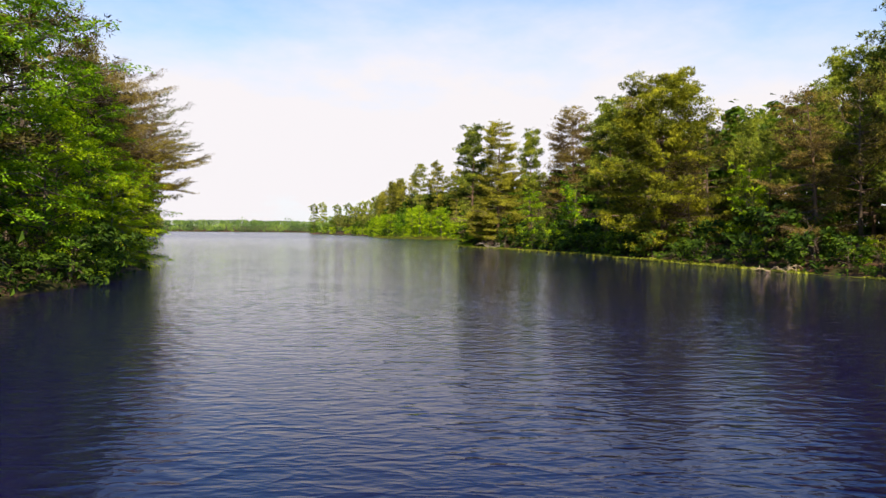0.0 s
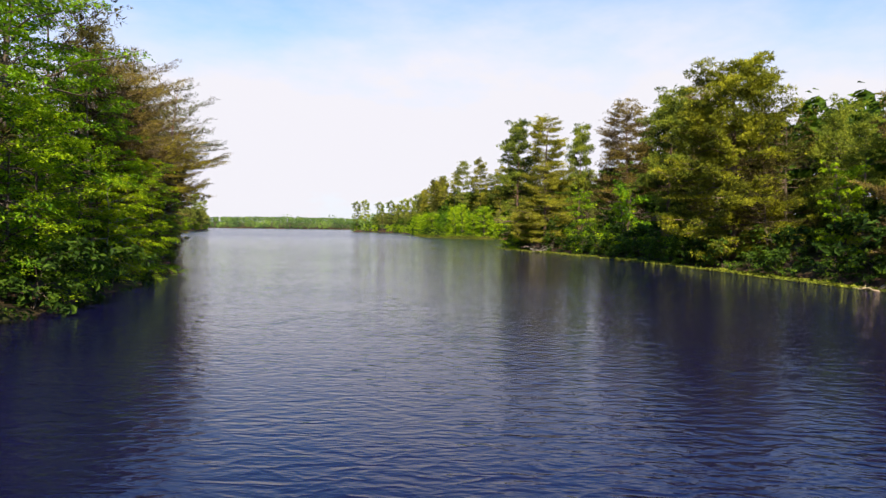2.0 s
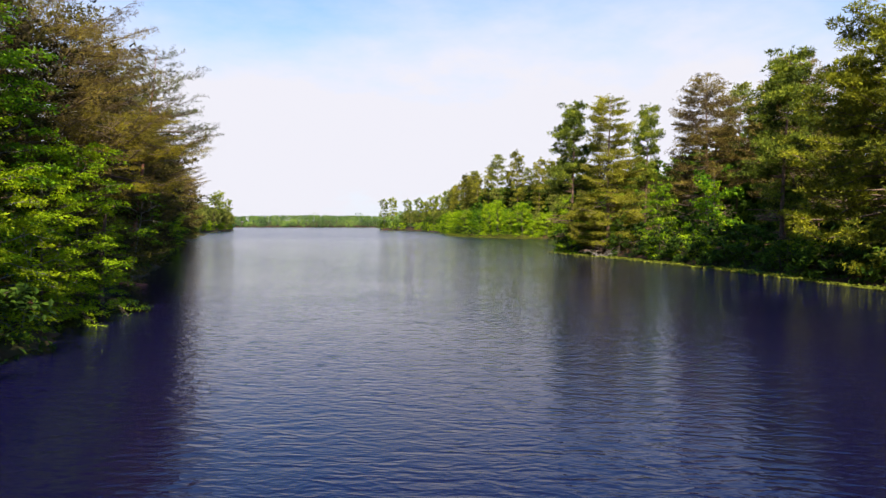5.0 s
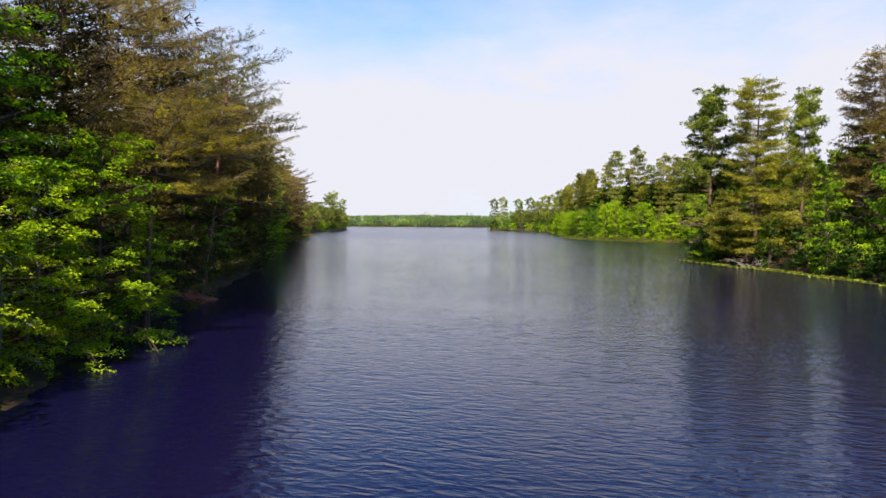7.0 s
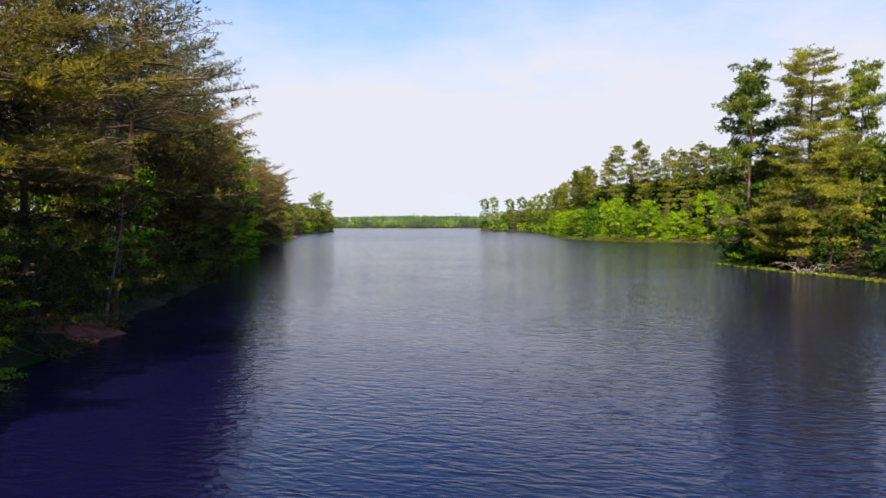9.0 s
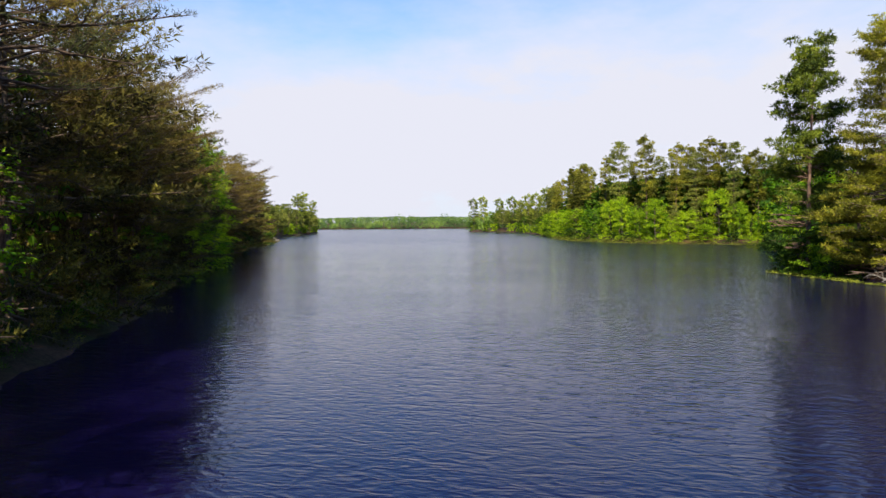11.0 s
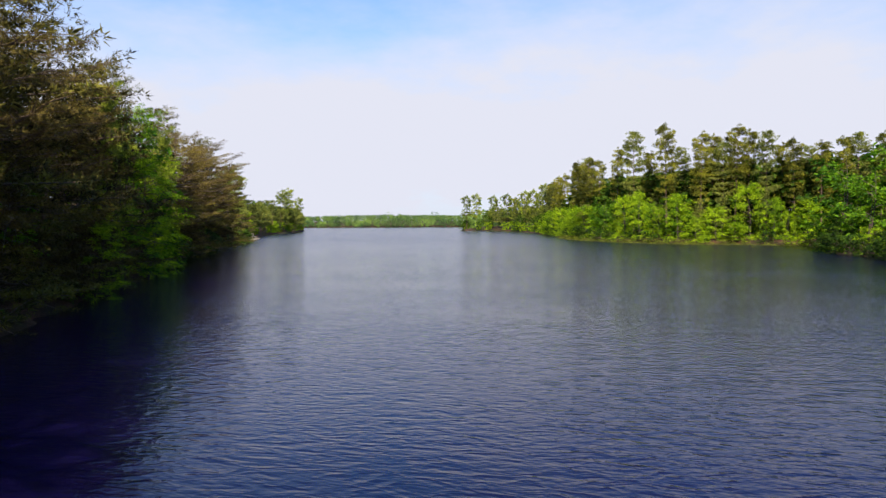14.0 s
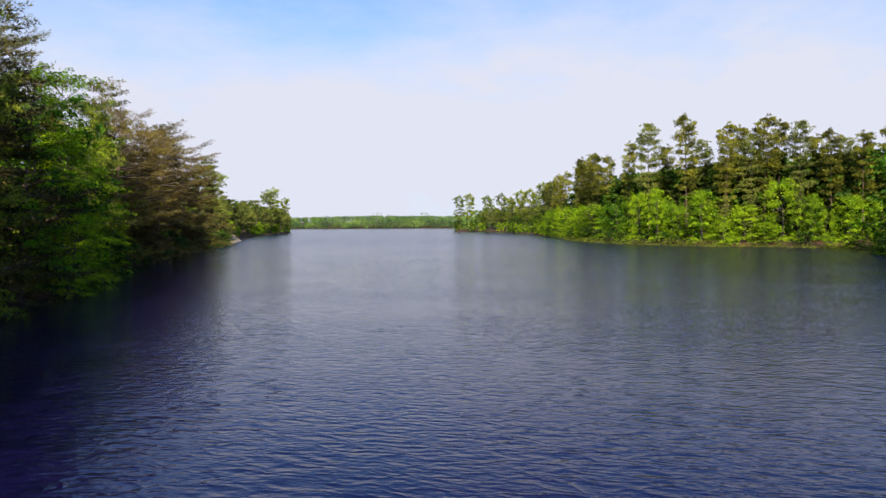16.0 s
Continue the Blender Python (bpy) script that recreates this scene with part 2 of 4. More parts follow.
RIPPLE, WATER_A, WATER_B = 0.026, (0.0026, 0.0018, 0.0200), (0.0042, 0.0029, 0.0285)
GROUND, WATER = make_ground(), make_water()
ALGAE = foliage("algae", (0.06, 0.072, 0.012), (0.13, 0.15, 0.018), (0.24, 0.27, 0.028), (1.3, 1.3, 0.5), 0.2, 1.1)

# ---------------------------------------------------------------- shores and ground
RIGHT_SHORE = [(46, -90), (34, -20), (27, 10), (22.4, 28), (20.0, 35), (18.3, 42), (17, 50), (14.8, 60), (12, 70), (8.8, 79), (5.4, 86),
               (2.2, 95), (3.8, 100), (8, 105), (12, 117), (13, 130), (13.2, 142), (18, 153), (20, 161), (9, 169), (1, 170), (-8, 180), (-16, 196), (-21, 214),
               (-28, 250), (-40, 315), (-56, 362), (-80, 382), (-86, 420), (-70, 520), (-70, 640)]
FAR_SHORE = [(-110, 690), (-190, 712), (-300, 700), (-420, 660), (-470, 560)]
LEFT_SHORE = [(-330, 470), (-230, 425), (-172, 398), (-150, 345), (-127, 268), (-112, 228), (-98, 203), (-92, 189), (-83, 172), (-73, 150),
              (-63, 125), (-57, 112), (-45.5, 91), (-38, 77), (-30.5, 63.5), (-24.6, 51.5), (-21.4, 44), (-18.8, 38), (-15.2, 31),
              (-13.0, 23), (-12.4, 17.5), (-11.4, 11.5), (-10, 2), (-8, -20), (-10, -60), (-12, -90)]
WEED_LINE = RIGHT_SHORE
# the firm bank lies a little behind the edge of the floating weed
RIGHT_SHORE = [(x + (1.8 + 1.7 * math.exp(-((y - 86) / 7) ** 2)) * min(1, max(0, (y - 5) / 20)), y + 0.6) if y < 97 else (x, y) for x, y in WEED_LINE]
LAKE = np.array(RIGHT_SHORE + FAR_SHORE + LEFT_SHORE, float)


def shore_distance(pts, ring=LAKE):
    """Signed distance to the shore: above 0 on land."""
    a, b = ring, np.roll(ring, -1, 0)
    best, inside = np.full(len(pts), 1e9), np.zeros(len(pts), bool)
    x, y = pts[:, 0], pts[:, 1]
    for (ax, ay), (bx, by) in zip(a, b):
        dx, dy = bx - ax, by - ay
        s = np.clip(((x - ax) * dx + (y - ay) * dy) / (dx * dx + dy * dy), 0, 1)
        best = np.minimum(best, np.hypot(x - ax - s * dx, y - ay - s * dy))
        if dy:
            inside ^= ((ay > y) != (by > y)) & (x < (y - ay) / dy * dx + ax)
    return np.where(inside, -best, best)


def wob(x, y, f, s=0.0):
    return np.sin(x * f + 1.3 * np.sin(y * f * 0.7 + s) + s) * np.cos(y * f * 0.9 + 0.8 * np.sin(x * f * 1.1) + 2 * s)


def land_height(x, y):
    d = shore_distance(np.stack([x, y], -1)) + 0.45 * wob(x, y, 0.55) + 0.22 * wob(x, y, 1.7, 1.0)
    up = 0.55 * (1 - np.exp(-np.maximum(d, 0) / 0.8)) + 2.6 * (1 - np.exp(-np.maximum(d - 1, 0) / 22))
    up += np.maximum(d - 1.5, 0).clip(0, 4) / 4 * (0.18 * wob(x, y, 0.8, 2.0) + 0.1 * wob(x, y, 2.1))
    # low wooded hills behind the far shore
    up += 6 * np.exp(-((x + 330) / 190) ** 2 - ((y - 1030) / 160) ** 2) + 5 * np.exp(-((x + 90) / 90) ** 2 - ((y - 1050) / 160) ** 2)
    return np.where(d > 0, up, np.maximum(d * 0.5, -2.5))


def mesh_from(name, verts, faces, materials=(), smooth=False, index=None):
    me = bpy.data.meshes.new(name)
    me.from_pydata(np.asarray(verts, float).tolist() if isinstance(verts, np.ndarray) else verts, [], faces.tolist() if isinstance(faces, np.ndarray) else faces)
    for mat in materials:
        me.materials.append(mat)
    if smooth:
        me.polygons.foreach_set("use_smooth", np.ones(len(me.polygons), bool))
    if index is not None:
        me.polygons.foreach_set("material_index", np.asarray(index, np.int32))
    me.update()
    return me


def build_ground():
    xs = np.concatenate([-np.geomspace(4000, 190, 26), np.arange(-180, -60, 4), np.arange(-60, 46, 1.0), np.arange(46, 100, 4), np.geomspace(104, 4000, 24)])
    ys = np.concatenate([-np.geomspace(3000, 60, 14), np.arange(-55, 0, 3), np.arange(0, 118, 1.0), np.arange(118, 260, 2.5), np.arange(260, 800, 12), np.geomspace(815, 4800, 30)])
    gx, gy = np.meshgrid(xs, ys)
    z = land_height(gx.ravel(), gy.ravel())
    n, m = len(xs), len(ys)
    i = (np.arange(m - 1)[:, None] * n + np.arange(n - 1)).ravel()
    me = mesh_from("ground", np.stack([gx.ravel(), gy.ravel(), z], -1), np.stack([i, i + 1, i + n + 1, i + n], -1), [GROUND], True)
    tagged(new("ground", me), "dark forest floor of red clay and leaf litter around the lake", "ground", kind="structure")


def build_water():
    me = mesh_from("water", [(-480, -90, 0), (46, -90, 0), (46, 716, 0), (-480, 716, 0)], [(0, 1, 2, 3)], [WATER])
    tagged(new("water", me), "dark blue rippled lake water reflecting the wooded banks", "water", kind="structure")


build_ground()
build_water()

# ---------------------------------------------------------------- trees


class Geo:
    """Collects vertices and faces of one mesh."""

    def __init__(self):
        self.v, self.f, self.n = [], [], 0

    def add(self, v, f):
        self.v.append(np.asarray(v, float))
        self.f.extend((np.asarray(f) + self.n).tolist())
        self.n += len(v)

    def tube(self, path, radii, sides=6):
        path = np.asarray(path, float)
        way = np.gradient(path, axis=0)
        way /= np.linalg.norm(way, axis=1)[:, None] + 1e-9
        ref = np.array([1.0, 0, 0]) if abs(way[0, 2]) > 0.7 else np.array([0, 0, 1.0])
        u = np.cross(way, ref)
        u /= np.linalg.norm(u, axis=1)[:, None] + 1e-9
        w = np.cross(way, u)
        ang = np.arange(sides) * 2 * np.pi / sides
        ring = np.cos(ang)[None, :, None] * u[:, None] + np.sin(ang)[None, :, None] * w[:, None]
        v = (path[:, None] + ring * np.asarray(radii, float)[:, None, None]).reshape(-1, 3)
        i, j = np.meshgrid(np.arange(len(path) - 1), np.arange(sides), indexing="ij")
        a, b = (i * sides + j).ravel(), (i * sides + (j + 1) % sides).ravel()
        self.add(v, np.stack([a, b, b + sides, a + sides], -1))

    def mesh(self, name, mats, smooth=False):
        return mesh_from(name, np.concatenate(self.v), self.f, mats, smooth)


def unit(v):
    return v / (np.linalg.norm(v, axis=-1, keepdims=True) + 1e-9)


def leaves(geo, p, nrm, size, rng, slim=0.55):
    """Folded leaf blades at p, facing nrm."""
    n = len(p)
    nrm = unit(nrm)
    t = unit(np.cross(nrm, unit(rng.normal(size=(n, 3)))))
    b = np.cross(nrm, t)
    s = np.asarray(size)[:, None]
    v = np.stack([p - t * s * 0.5, p + b * s * slim * 0.5 + nrm * s * 0.10, p + t * s * 0.55 - nrm * s * 0.1, p - b * s * slim * 0.5 + nrm * s * 0.10], 1).reshape(-1, 3)
    geo.add(v, np.arange(4 * n).reshape(n, 4))


def tufts(geo, p, d, size, rng, blades=6, spread=0.8, width=0.25):
    """Brushes of needles at p, pointing along d."""
    n = len(p)
    p, d, s = np.repeat(p, blades, 0), np.repeat(unit(d), blades, 0), np.repeat(size, blades)[:, None]
    d = unit(d + rng.normal(size=d.shape) * spread)
    side = unit(np.cross(d, rng.normal(size=d.shape)))
    s = s * rng.uniform(0.7, 1.2, (n * blades, 1))
    v = np.stack([p - side * s * width * 0.5 + d * s * 0.3, p + side * s * width * 0.5 + d * s * 0.3, p + d * s], 1).reshape(-1, 3)
    geo.add(v, np.arange(3 * n * blades).reshape(-1, 3))


def trunk_path(h, lean, rng, bend=0.25, n=9):
    s = np.linspace(0, 1, n)
    ph = rng.uniform(0, 6.28, 2)
    return np.stack([lean[0] * h * s ** 1.3 + bend * np.sin(3.1 * s + ph[0]) * s, lean[1] * h * s ** 1.3 + bend * np.sin(2.6 * s + ph[1]) * s, h * s - 0.35 * (1 - s)], -1)


def on_path(path, s):
    k = s * (len(path) - 1)
    i = min(int(k), len(path) - 2)
    return path[i] + (path[i + 1] - path[i]) * (k - i)


def pine(seed, h, reach, bare, profile, tuft, step, per, mats, r0=0.2, droop=0.1, blades=6, twigs=5, lean=0.0, dead=0.25, spread=0.8, thin=1.0,
         width=0.25, bias=0.0, sticks=True, lift=0.45, flat=1.0, clump=0.0, top=0.42):
    """A pine: whorls of limbs on a straight trunk, side twigs with brushes of needles, dead limbs below.
    profile(u) is the limb length by height in the crown, 0 to 1; bias lengthens the limbs on the +x side, to which it leans.
    With clump the needles gather in rounded cushions of that radius towards the limb ends."""
    rng = np.random.default_rng(seed)
    tg, cg = Geo(), Geo()
    tp = trunk_path(h, (lean, 0), rng)
    tg.tube(tp, r0 * (1 - np.linspace(0, 1, len(tp)) ** 1.2 * 0.93) * np.r_[1.35, np.ones(len(tp) - 1)], 7)
    thick = len(tg.f)
    z = bare * h
    pts, dirs, sz = [], [], []
    while z < h * 0.985:
        u = max(0.0, (z / h - bare) / (1 - bare))
        for k in range(per):
            az = rng.uniform(0, 2 * np.pi)
            ln = reach * profile(u) * rng.uniform(0.6, 1.12) * (1 + bias * math.cos(az))
            base = on_path(tp, min(0.99, (z + rng.uniform(-0.3, 0.3) * step * flat) / h))
            rise = top * u ** 1.5 - droop * (1 - u) + rng.normal() * 0.10
            out = np.array([math.cos(az), math.sin(az), 0])
            s = np.linspace(0, 1, 4)
            curve = base + out * (ln * s)[:, None] + np.array([0, 0, 1.0]) * (ln * (rise * s + (0.16 + droop) * (s - 0.55).clip(0) ** 2 * 2.2))[:, None]
            curve[1:] += rng.normal(size=(3, 3)) * 0.06 * ln
            rb = max(0.012, 0.016 * ln * (1.2 - 0.5 * u))
            tg.tube(curve, rb * np.array([1.0, 0.7, 0.45, 0.2]), 3)
            alive = u >= dead * rng.uniform(0.3, 1.0)
            nt = max(2, int(twigs * ln / 1.6 * rng.uniform(0.8, 1.2)))
            if clump and alive:
                nc = int(ln / (clump * 1.25)) + 1
                for q in range(nc):
                    mid = on_path(curve, max(0.2, 0.97 - 0.66 * q / nc)) + np.array([-out[1], out[0], 0]) * rng.normal() * clump * 0.55 * (q > 0)
                    n = int(twigs * rng.uniform(0.7, 1.3))
                    v = unit(rng.normal(size=(n, 3)) + np.array([0, 0, 0.35]))
                    size = clump * rng.uniform(0.7, 1.15)
                    pts.extend(mid + v * size * rng.uniform(0.45, 1.0, (n, 1)) * np.array([1, 1, 0.36]))
                    dirs.extend(v * 0.8 + np.array([0, 0, lift]))
                    sz.extend(tuft * rng.uniform(0.75, 1.2, n))
                continue
            for q in range(nt):
                w = 1 - 0.72 * (q / nt) ** 1.1 if alive else rng.uniform(0.3, 1)
                pos = on_path(curve, min(w, 0.999))
                side = np.array([-out[1], out[0], 0]) * (1 if q % 2 else -1)
                d = unit(out * rng.uniform(0.4, 0.9) + side * rng.uniform(0.2, 1.0) * (1 if q else 0) + np.array([0, 0, rng.uniform(0.0, 0.5) * flat]))
                tl = (0.40 + 0.24 * ln * (1.1 - w)) * rng.uniform(0.6, 1.35)
                end = pos + d * tl
                if sticks and (q % 2 == 0 or not alive):
                    tg.tube([pos, end], [rb * 0.3 + 0.004, 0.004], 3)
                if alive and rng.random() < thin:
                    m = max(2, int(tl / (tuft * 0.55)) + 1)
                    for e in np.linspace(0.2, 1.0, m):
                        pts.append(pos + (end - pos) * e + rng.normal(size=3) * tuft * 0.25 * (1, 1, flat))
                        dirs.append(d * 0.7 + np.array([0, 0, lift]))
                        sz.append(tuft * rng.uniform(0.75, 1.2))
        z += step * rng.uniform(0.75, 1.25) * (1 - 0.35 * u)
    for e in range(8):
        pts.append(tp[-1] + rng.normal(size=3) * 0.18)
        dirs.append(np.array([0, 0, 1.0]) + rng.normal(size=3) * 0.4)
        sz.append(tuft)
    tufts(cg, np.array(pts), np.array(dirs), np.array(sz), rng, blades, spread, width)
    tm = mesh_from("pine_trunk", np.concatenate(tg.v), tg.f, mats[:2], True, (np.arange(len(tg.f)) >= thick).astype(int))
    return tm, cg.mesh("pine_crown", [mats[2]])


def broadleaf(seed, h, reach, bare, leaf, limbs, sprays, per_spray, mats, r0=0.14, lean=0.0, stems=1, droop=0.15, bias=0.0, spray_size=0.75, sticks=True, slim=0.55, loose=0.0):
    """A broadleaved tree: limbs fork into layered sprays of leaves with gaps of air between them."""
    rng = np.random.default_rng(seed)
    tg, cg = Geo(), Geo()
    paths = []
    for s in range(stems):
        ln = (lean + rng.normal() * 0.16 * (stems > 1), rng.normal() * 0.16 * (stems > 1))
        tp = trunk_path(h * (0.94 if s == 0 else rng.uniform(0.6, 0.92)), ln, rng, 0.35)
        tg.tube(tp, r0 / stems ** 0.5 * (1 - np.linspace(0, 1, len(tp)) * 0.88), 6)
        paths.append(tp)
    P, N, S = [], [], []
    for i in range(limbs):
        u = (i + rng.uniform(0, 1)) / limbs
        tp = paths[i % stems]
        base = on_path(tp, min(0.995, bare + (1 - bare) * u))
        az = i * 2.4 + rng.uniform(-0.6, 0.6)
        ln = reach * (0.30 + 0.70 * math.sin(math.pi * min(1, 0.18 + 0.80 * u)) ** 0.8) * rng.uniform(0.7, 1.15)
        out = np.array([math.cos(az) + bias, math.sin(az), 0])
        rise = 0.15 + 0.75 * u + rng.normal() * 0.12
        s = np.linspace(0, 1, 4)
        curve = base + out * (ln * s)[:, None] + np.array([0, 0, 1.0]) * (ln * (rise * s - droop * s ** 2.2 * (1.5 - u)))[:, None]
        curve[1:] += rng.normal(size=(3, 3)) * 0.05 * ln
        rb = 0.016 * ln + 0.008
        tg.tube(curve, rb * np.array([1.0, 0.7, 0.45, 0.2]), 3)
        for k in range(sprays):
            w = 1 - 0.72 * (k / sprays) * rng.uniform(0.8, 1.1)
            pos = on_path(curve, min(max(w, 0.15), 0.999))
            side = np.array([-out[1], out[0], 0]) * (1 if k % 2 else -1)
            d = unit(out * 0.7 + side * rng.uniform(0.2, 1.1) * (k > 0) + np.array([0, 0, rng.uniform(-0.25, 0.35)]))
            tl = spray_size * rng.uniform(0.5, 1.2)
            if sticks:
                tg.tube([pos, pos + d * tl * 1.1 - np.array([0, 0, 0.10 * tl])], [rb * 0.35, 0.003], 3)
            n = int(per_spray * rng.uniform(0.6, 1.4))
            a = rng.uniform(-0.15, 1.15, n)
            lat = rng.normal(size=n) * 0.36 * tl * (1.15 - 0.6 * np.abs(a - 0.45))
            sd = unit(np.cross(d, np.array([0, 0, 1.0])))
            q = pos + d * (a * tl * 1.25)[:, None] + sd * lat[:, None]
            q[:, 2] += rng.normal(size=n) * (0.10 + 0.25 * loose) * tl - 0.18 * tl * (lat / tl) ** 2 * 2 - 0.1 * tl * a
            P.append(q)
            N.append(np.array([0, 0, 1.0]) + rng.normal(size=(n, 3)) * (0.45 + 0.4 * loose) + out * (0.45 + 0.5 * loose))
            S.append(leaf * rng.uniform(0.65, 1.25, n))
    leaves(cg, np.concatenate(P), np.concatenate(N), np.concatenate(S), rng, slim)
    return tg.mesh("leafy_trunk", [mats[0]], True), cg.mesh("leafy_crown", [mats[2]])


def layered(seed, h, reach, bare, leaf, limbs, plates, per_plate, mats, r0=0.14, lean=0.0, stems=1, bias=0.0, plate=0.8, droop=0.25, shape=0.8, crisp=0.35):
    """A broadleaved tree whose limbs carry flat pads of leaves, one tier over the other, with dark air between the tiers."""
    rng = np.random.default_rng(seed)
    tg, cg = Geo(), Geo()
    paths = []
    for s in range(stems):
        ln = (lean + rng.normal() * 0.14 * (stems > 1), rng.normal() * 0.14 * (stems > 1))
        tp = trunk_path(h * (0.95 if s == 0 else rng.uniform(0.6, 0.92)), ln, rng, 0.3)
        tg.tube(tp, r0 / stems ** 0.5 * (1 - np.linspace(0, 1, len(tp)) * 0.88), 6)
        paths.append(tp)
    up = np.array([0, 0, 1.0])
    P, N, S = [], [], []
    for i in range(limbs):
        u = (i + rng.uniform(0, 1)) / limbs
        base = on_path(paths[i % stems], min(0.995, bare + (1 - bare) * u))
        az = i * 2.4 + rng.uniform(-0.5, 0.5)
        ln = reach * (0.32 + 0.68 * math.sin(math.pi * min(1, 0.2 + 0.78 * u)) ** shape) * rng.uniform(0.6, 1.12)
        out = np.array([math.cos(az) + bias, math.sin(az), 0])
        rise = 0.12 + 0.8 * u ** 1.4 + rng.normal() * 0.12
        s = np.linspace(0, 1, 4)
        curve = base + out * (ln * s)[:, None] + up * (ln * (rise * s - droop * s ** 2.2 * (1.3 - u)))[:, None]
        curve[1:] += rng.normal(size=(3, 3)) * 0.05 * ln
        rb = 0.015 * ln + 0.008
        tg.tube(curve, rb * np.array([1.0, 0.7, 0.45, 0.2]), 3)
        side = unit(np.array([-out[1], out[0], 0]))
        for k in range(plates):
            w = 1 - 0.68 * k / plates * rng.uniform(0.8, 1.15)
            mid = on_path(curve, min(max(w, 0.2), 0.999)) + side * rng.normal() * 0.30 * ln * (k > 0) * (1.15 - w) + up * rng.normal() * 0.18
            ra, rb2 = plate * rng.uniform(0.6, 1.25), plate * rng.uniform(0.4, 0.75)
            tg.tube([on_path(curve, max(0.1, w - 0.2)), mid], [rb * 0.3 + 0.003, 0.004], 3)
            n = int(per_plate * ra * rb2 / (plate * plate * 0.52) * rng.uniform(0.75, 1.2))
            r, a = np.sqrt(rng.random(n)) * rng.uniform(0.75, 1.15, n), rng.uniform(0, 2 * np.pi, n)
            # five blunt lobes to a pad, torn at the rim
            r = r * (1 + 0.22 * np.sin(5 * a + rng.uniform(0, 6)))
            q = mid + unit(out) * (ra * r * np.cos(a))[:, None] + side * (rb2 * r * np.sin(a))[:, None]
            q[:, 2] += 0.10 * plate * rng.normal(size=n) - 0.24 * plate * r ** 2 + 0.06 * plate
            P.append(q)
            N.append(up + rng.normal(size=(n, 3)) * crisp + unit(out) * 0.35 * r[:, None])
            S.append(leaf * rng.uniform(0.65, 1.25, n))
    leaves(cg, np.concatenate(P), np.concatenate(N), np.concatenate(S), rng, 0.6)
    return tg.mesh("leafy_trunk", [mats[0]], True), cg.mesh("leafy_crown", [mats[2]])


def plant(name, meshes, label, category, group):
    """One tree or shrub: an empty at its foot with its limbed trunk and its crown."""
    root = tagged(new(name), label, category, group)
    for part_name, me in zip(("trunk", "crown"), meshes):
        ob = new(part_name, me)
        ob.parent = root
    return root


PLANTED = []


def set_tree(kind, x, y, h=None, turn=None, tip=0.0, wide=1.0):
    """A tree of a kind at (x, y), scaled to a height of h metres, turned, and tipped over to that side by some degrees."""
    root, h0, used = KINDS.get(kind, (None, 11, True))
    s = (h or h0) / h0
    turn = rand.uniform(0, 360) if turn is None else turn
    z = float(land_height(np.array([x]), np.array([y]))[0])
    m = pose(x, y, max(z, -0.1) - 0.03, 0, 0, turn) @ pose(0, 0, 0, 0, tip, 0) @ Matrix.Diagonal((s * wide, s * wide, s, 1))
    PLANTED.append((x, y))
    if kind == "oak_dark_low":
        SHADE_SPOTS.append(m)
        return None
    if used:
        return copy_thing(root, m)
    KINDS[kind][2] = True
    root.matrix_basis = m
    return root


rand = random.Random(7)
DOME = lambda u: max(0.2, 1 - max(0, u - 0.45) ** 1.7 * 2.3) * (0.80 + 0.2 * min(1, u * 4))
KNOB = lambda u: (1.0 - 0.80 * u) * (0.8 + 0.2 * min(1, u * 5)) * (1 - 0.12 * math.sin(u * 21)) + 0.12 * math.exp(-((u - 0.93) / 0.06) ** 2)
LUMPY = lambda u: (1 - max(0, u - 0.5) ** 1.5 * 1.7) * (0.78 + 0.26 * math.sin(u * 19 + 1))
SPIRE = lambda u: (0.9 - 0.55 * u) * (0.6 + 0.4 * min(1, u * 4)) + 0.16 * math.sin(u * 26) + 0.14 * math.exp(-((u - 0.9) / 0.08) ** 2)
CROWN = lambda u: max(0.34, (1 - max(0, u - 0.1) ** 3 / 0.73) ** 0.5) * (0.72 + 0.28 * min(1, u * 5))
TIERS = lambda u: (0.86 + 0.14 * math.sin(u * 23 + 2)) * (0.70 + 0.30 * math.sin(math.pi * min(1, u * 0.9 + 0.15))) if u < 0.96 else 0.4
LAYER = lambda u: (1 - 0.76 * u ** 1.15) * (0.82 + 0.18 * math.sin(u * 37))
GREEN = (BARK_PINE, BARK_PINE, NEEDLE_GREEN)
OLIVE, GREY = (BARK_PINE, BARK_TWIG, NEEDLE_OLIVE), (BARK_PINE, BARK_TWIG, NEEDLE_GREY)
BROWN, BROWN_SHADED = (BARK_PINE, BARK_TWIG, NEEDLE_BROWN), (BARK_DARK, BARK_TWIG, NEEDLE_BROWN_SHADED)
PALE = (BARK_RED, BARK_TWIG, NEEDLE_PALE)
D_SHADED, D_BRIGHT, D_YELLOW = (BARK_DARK, BARK_DARK, LEAF_SHADED), (BARK_DARK, BARK_DARK, LEAF_BRIGHT), (BARK_GREY, BARK_DARK, LEAF_YELLOW)
KINDS = {}


def kind(key, name, meshes, h, label, category, group):
    KINDS[key] = [plant(name, meshes, label, category, group), h, False]


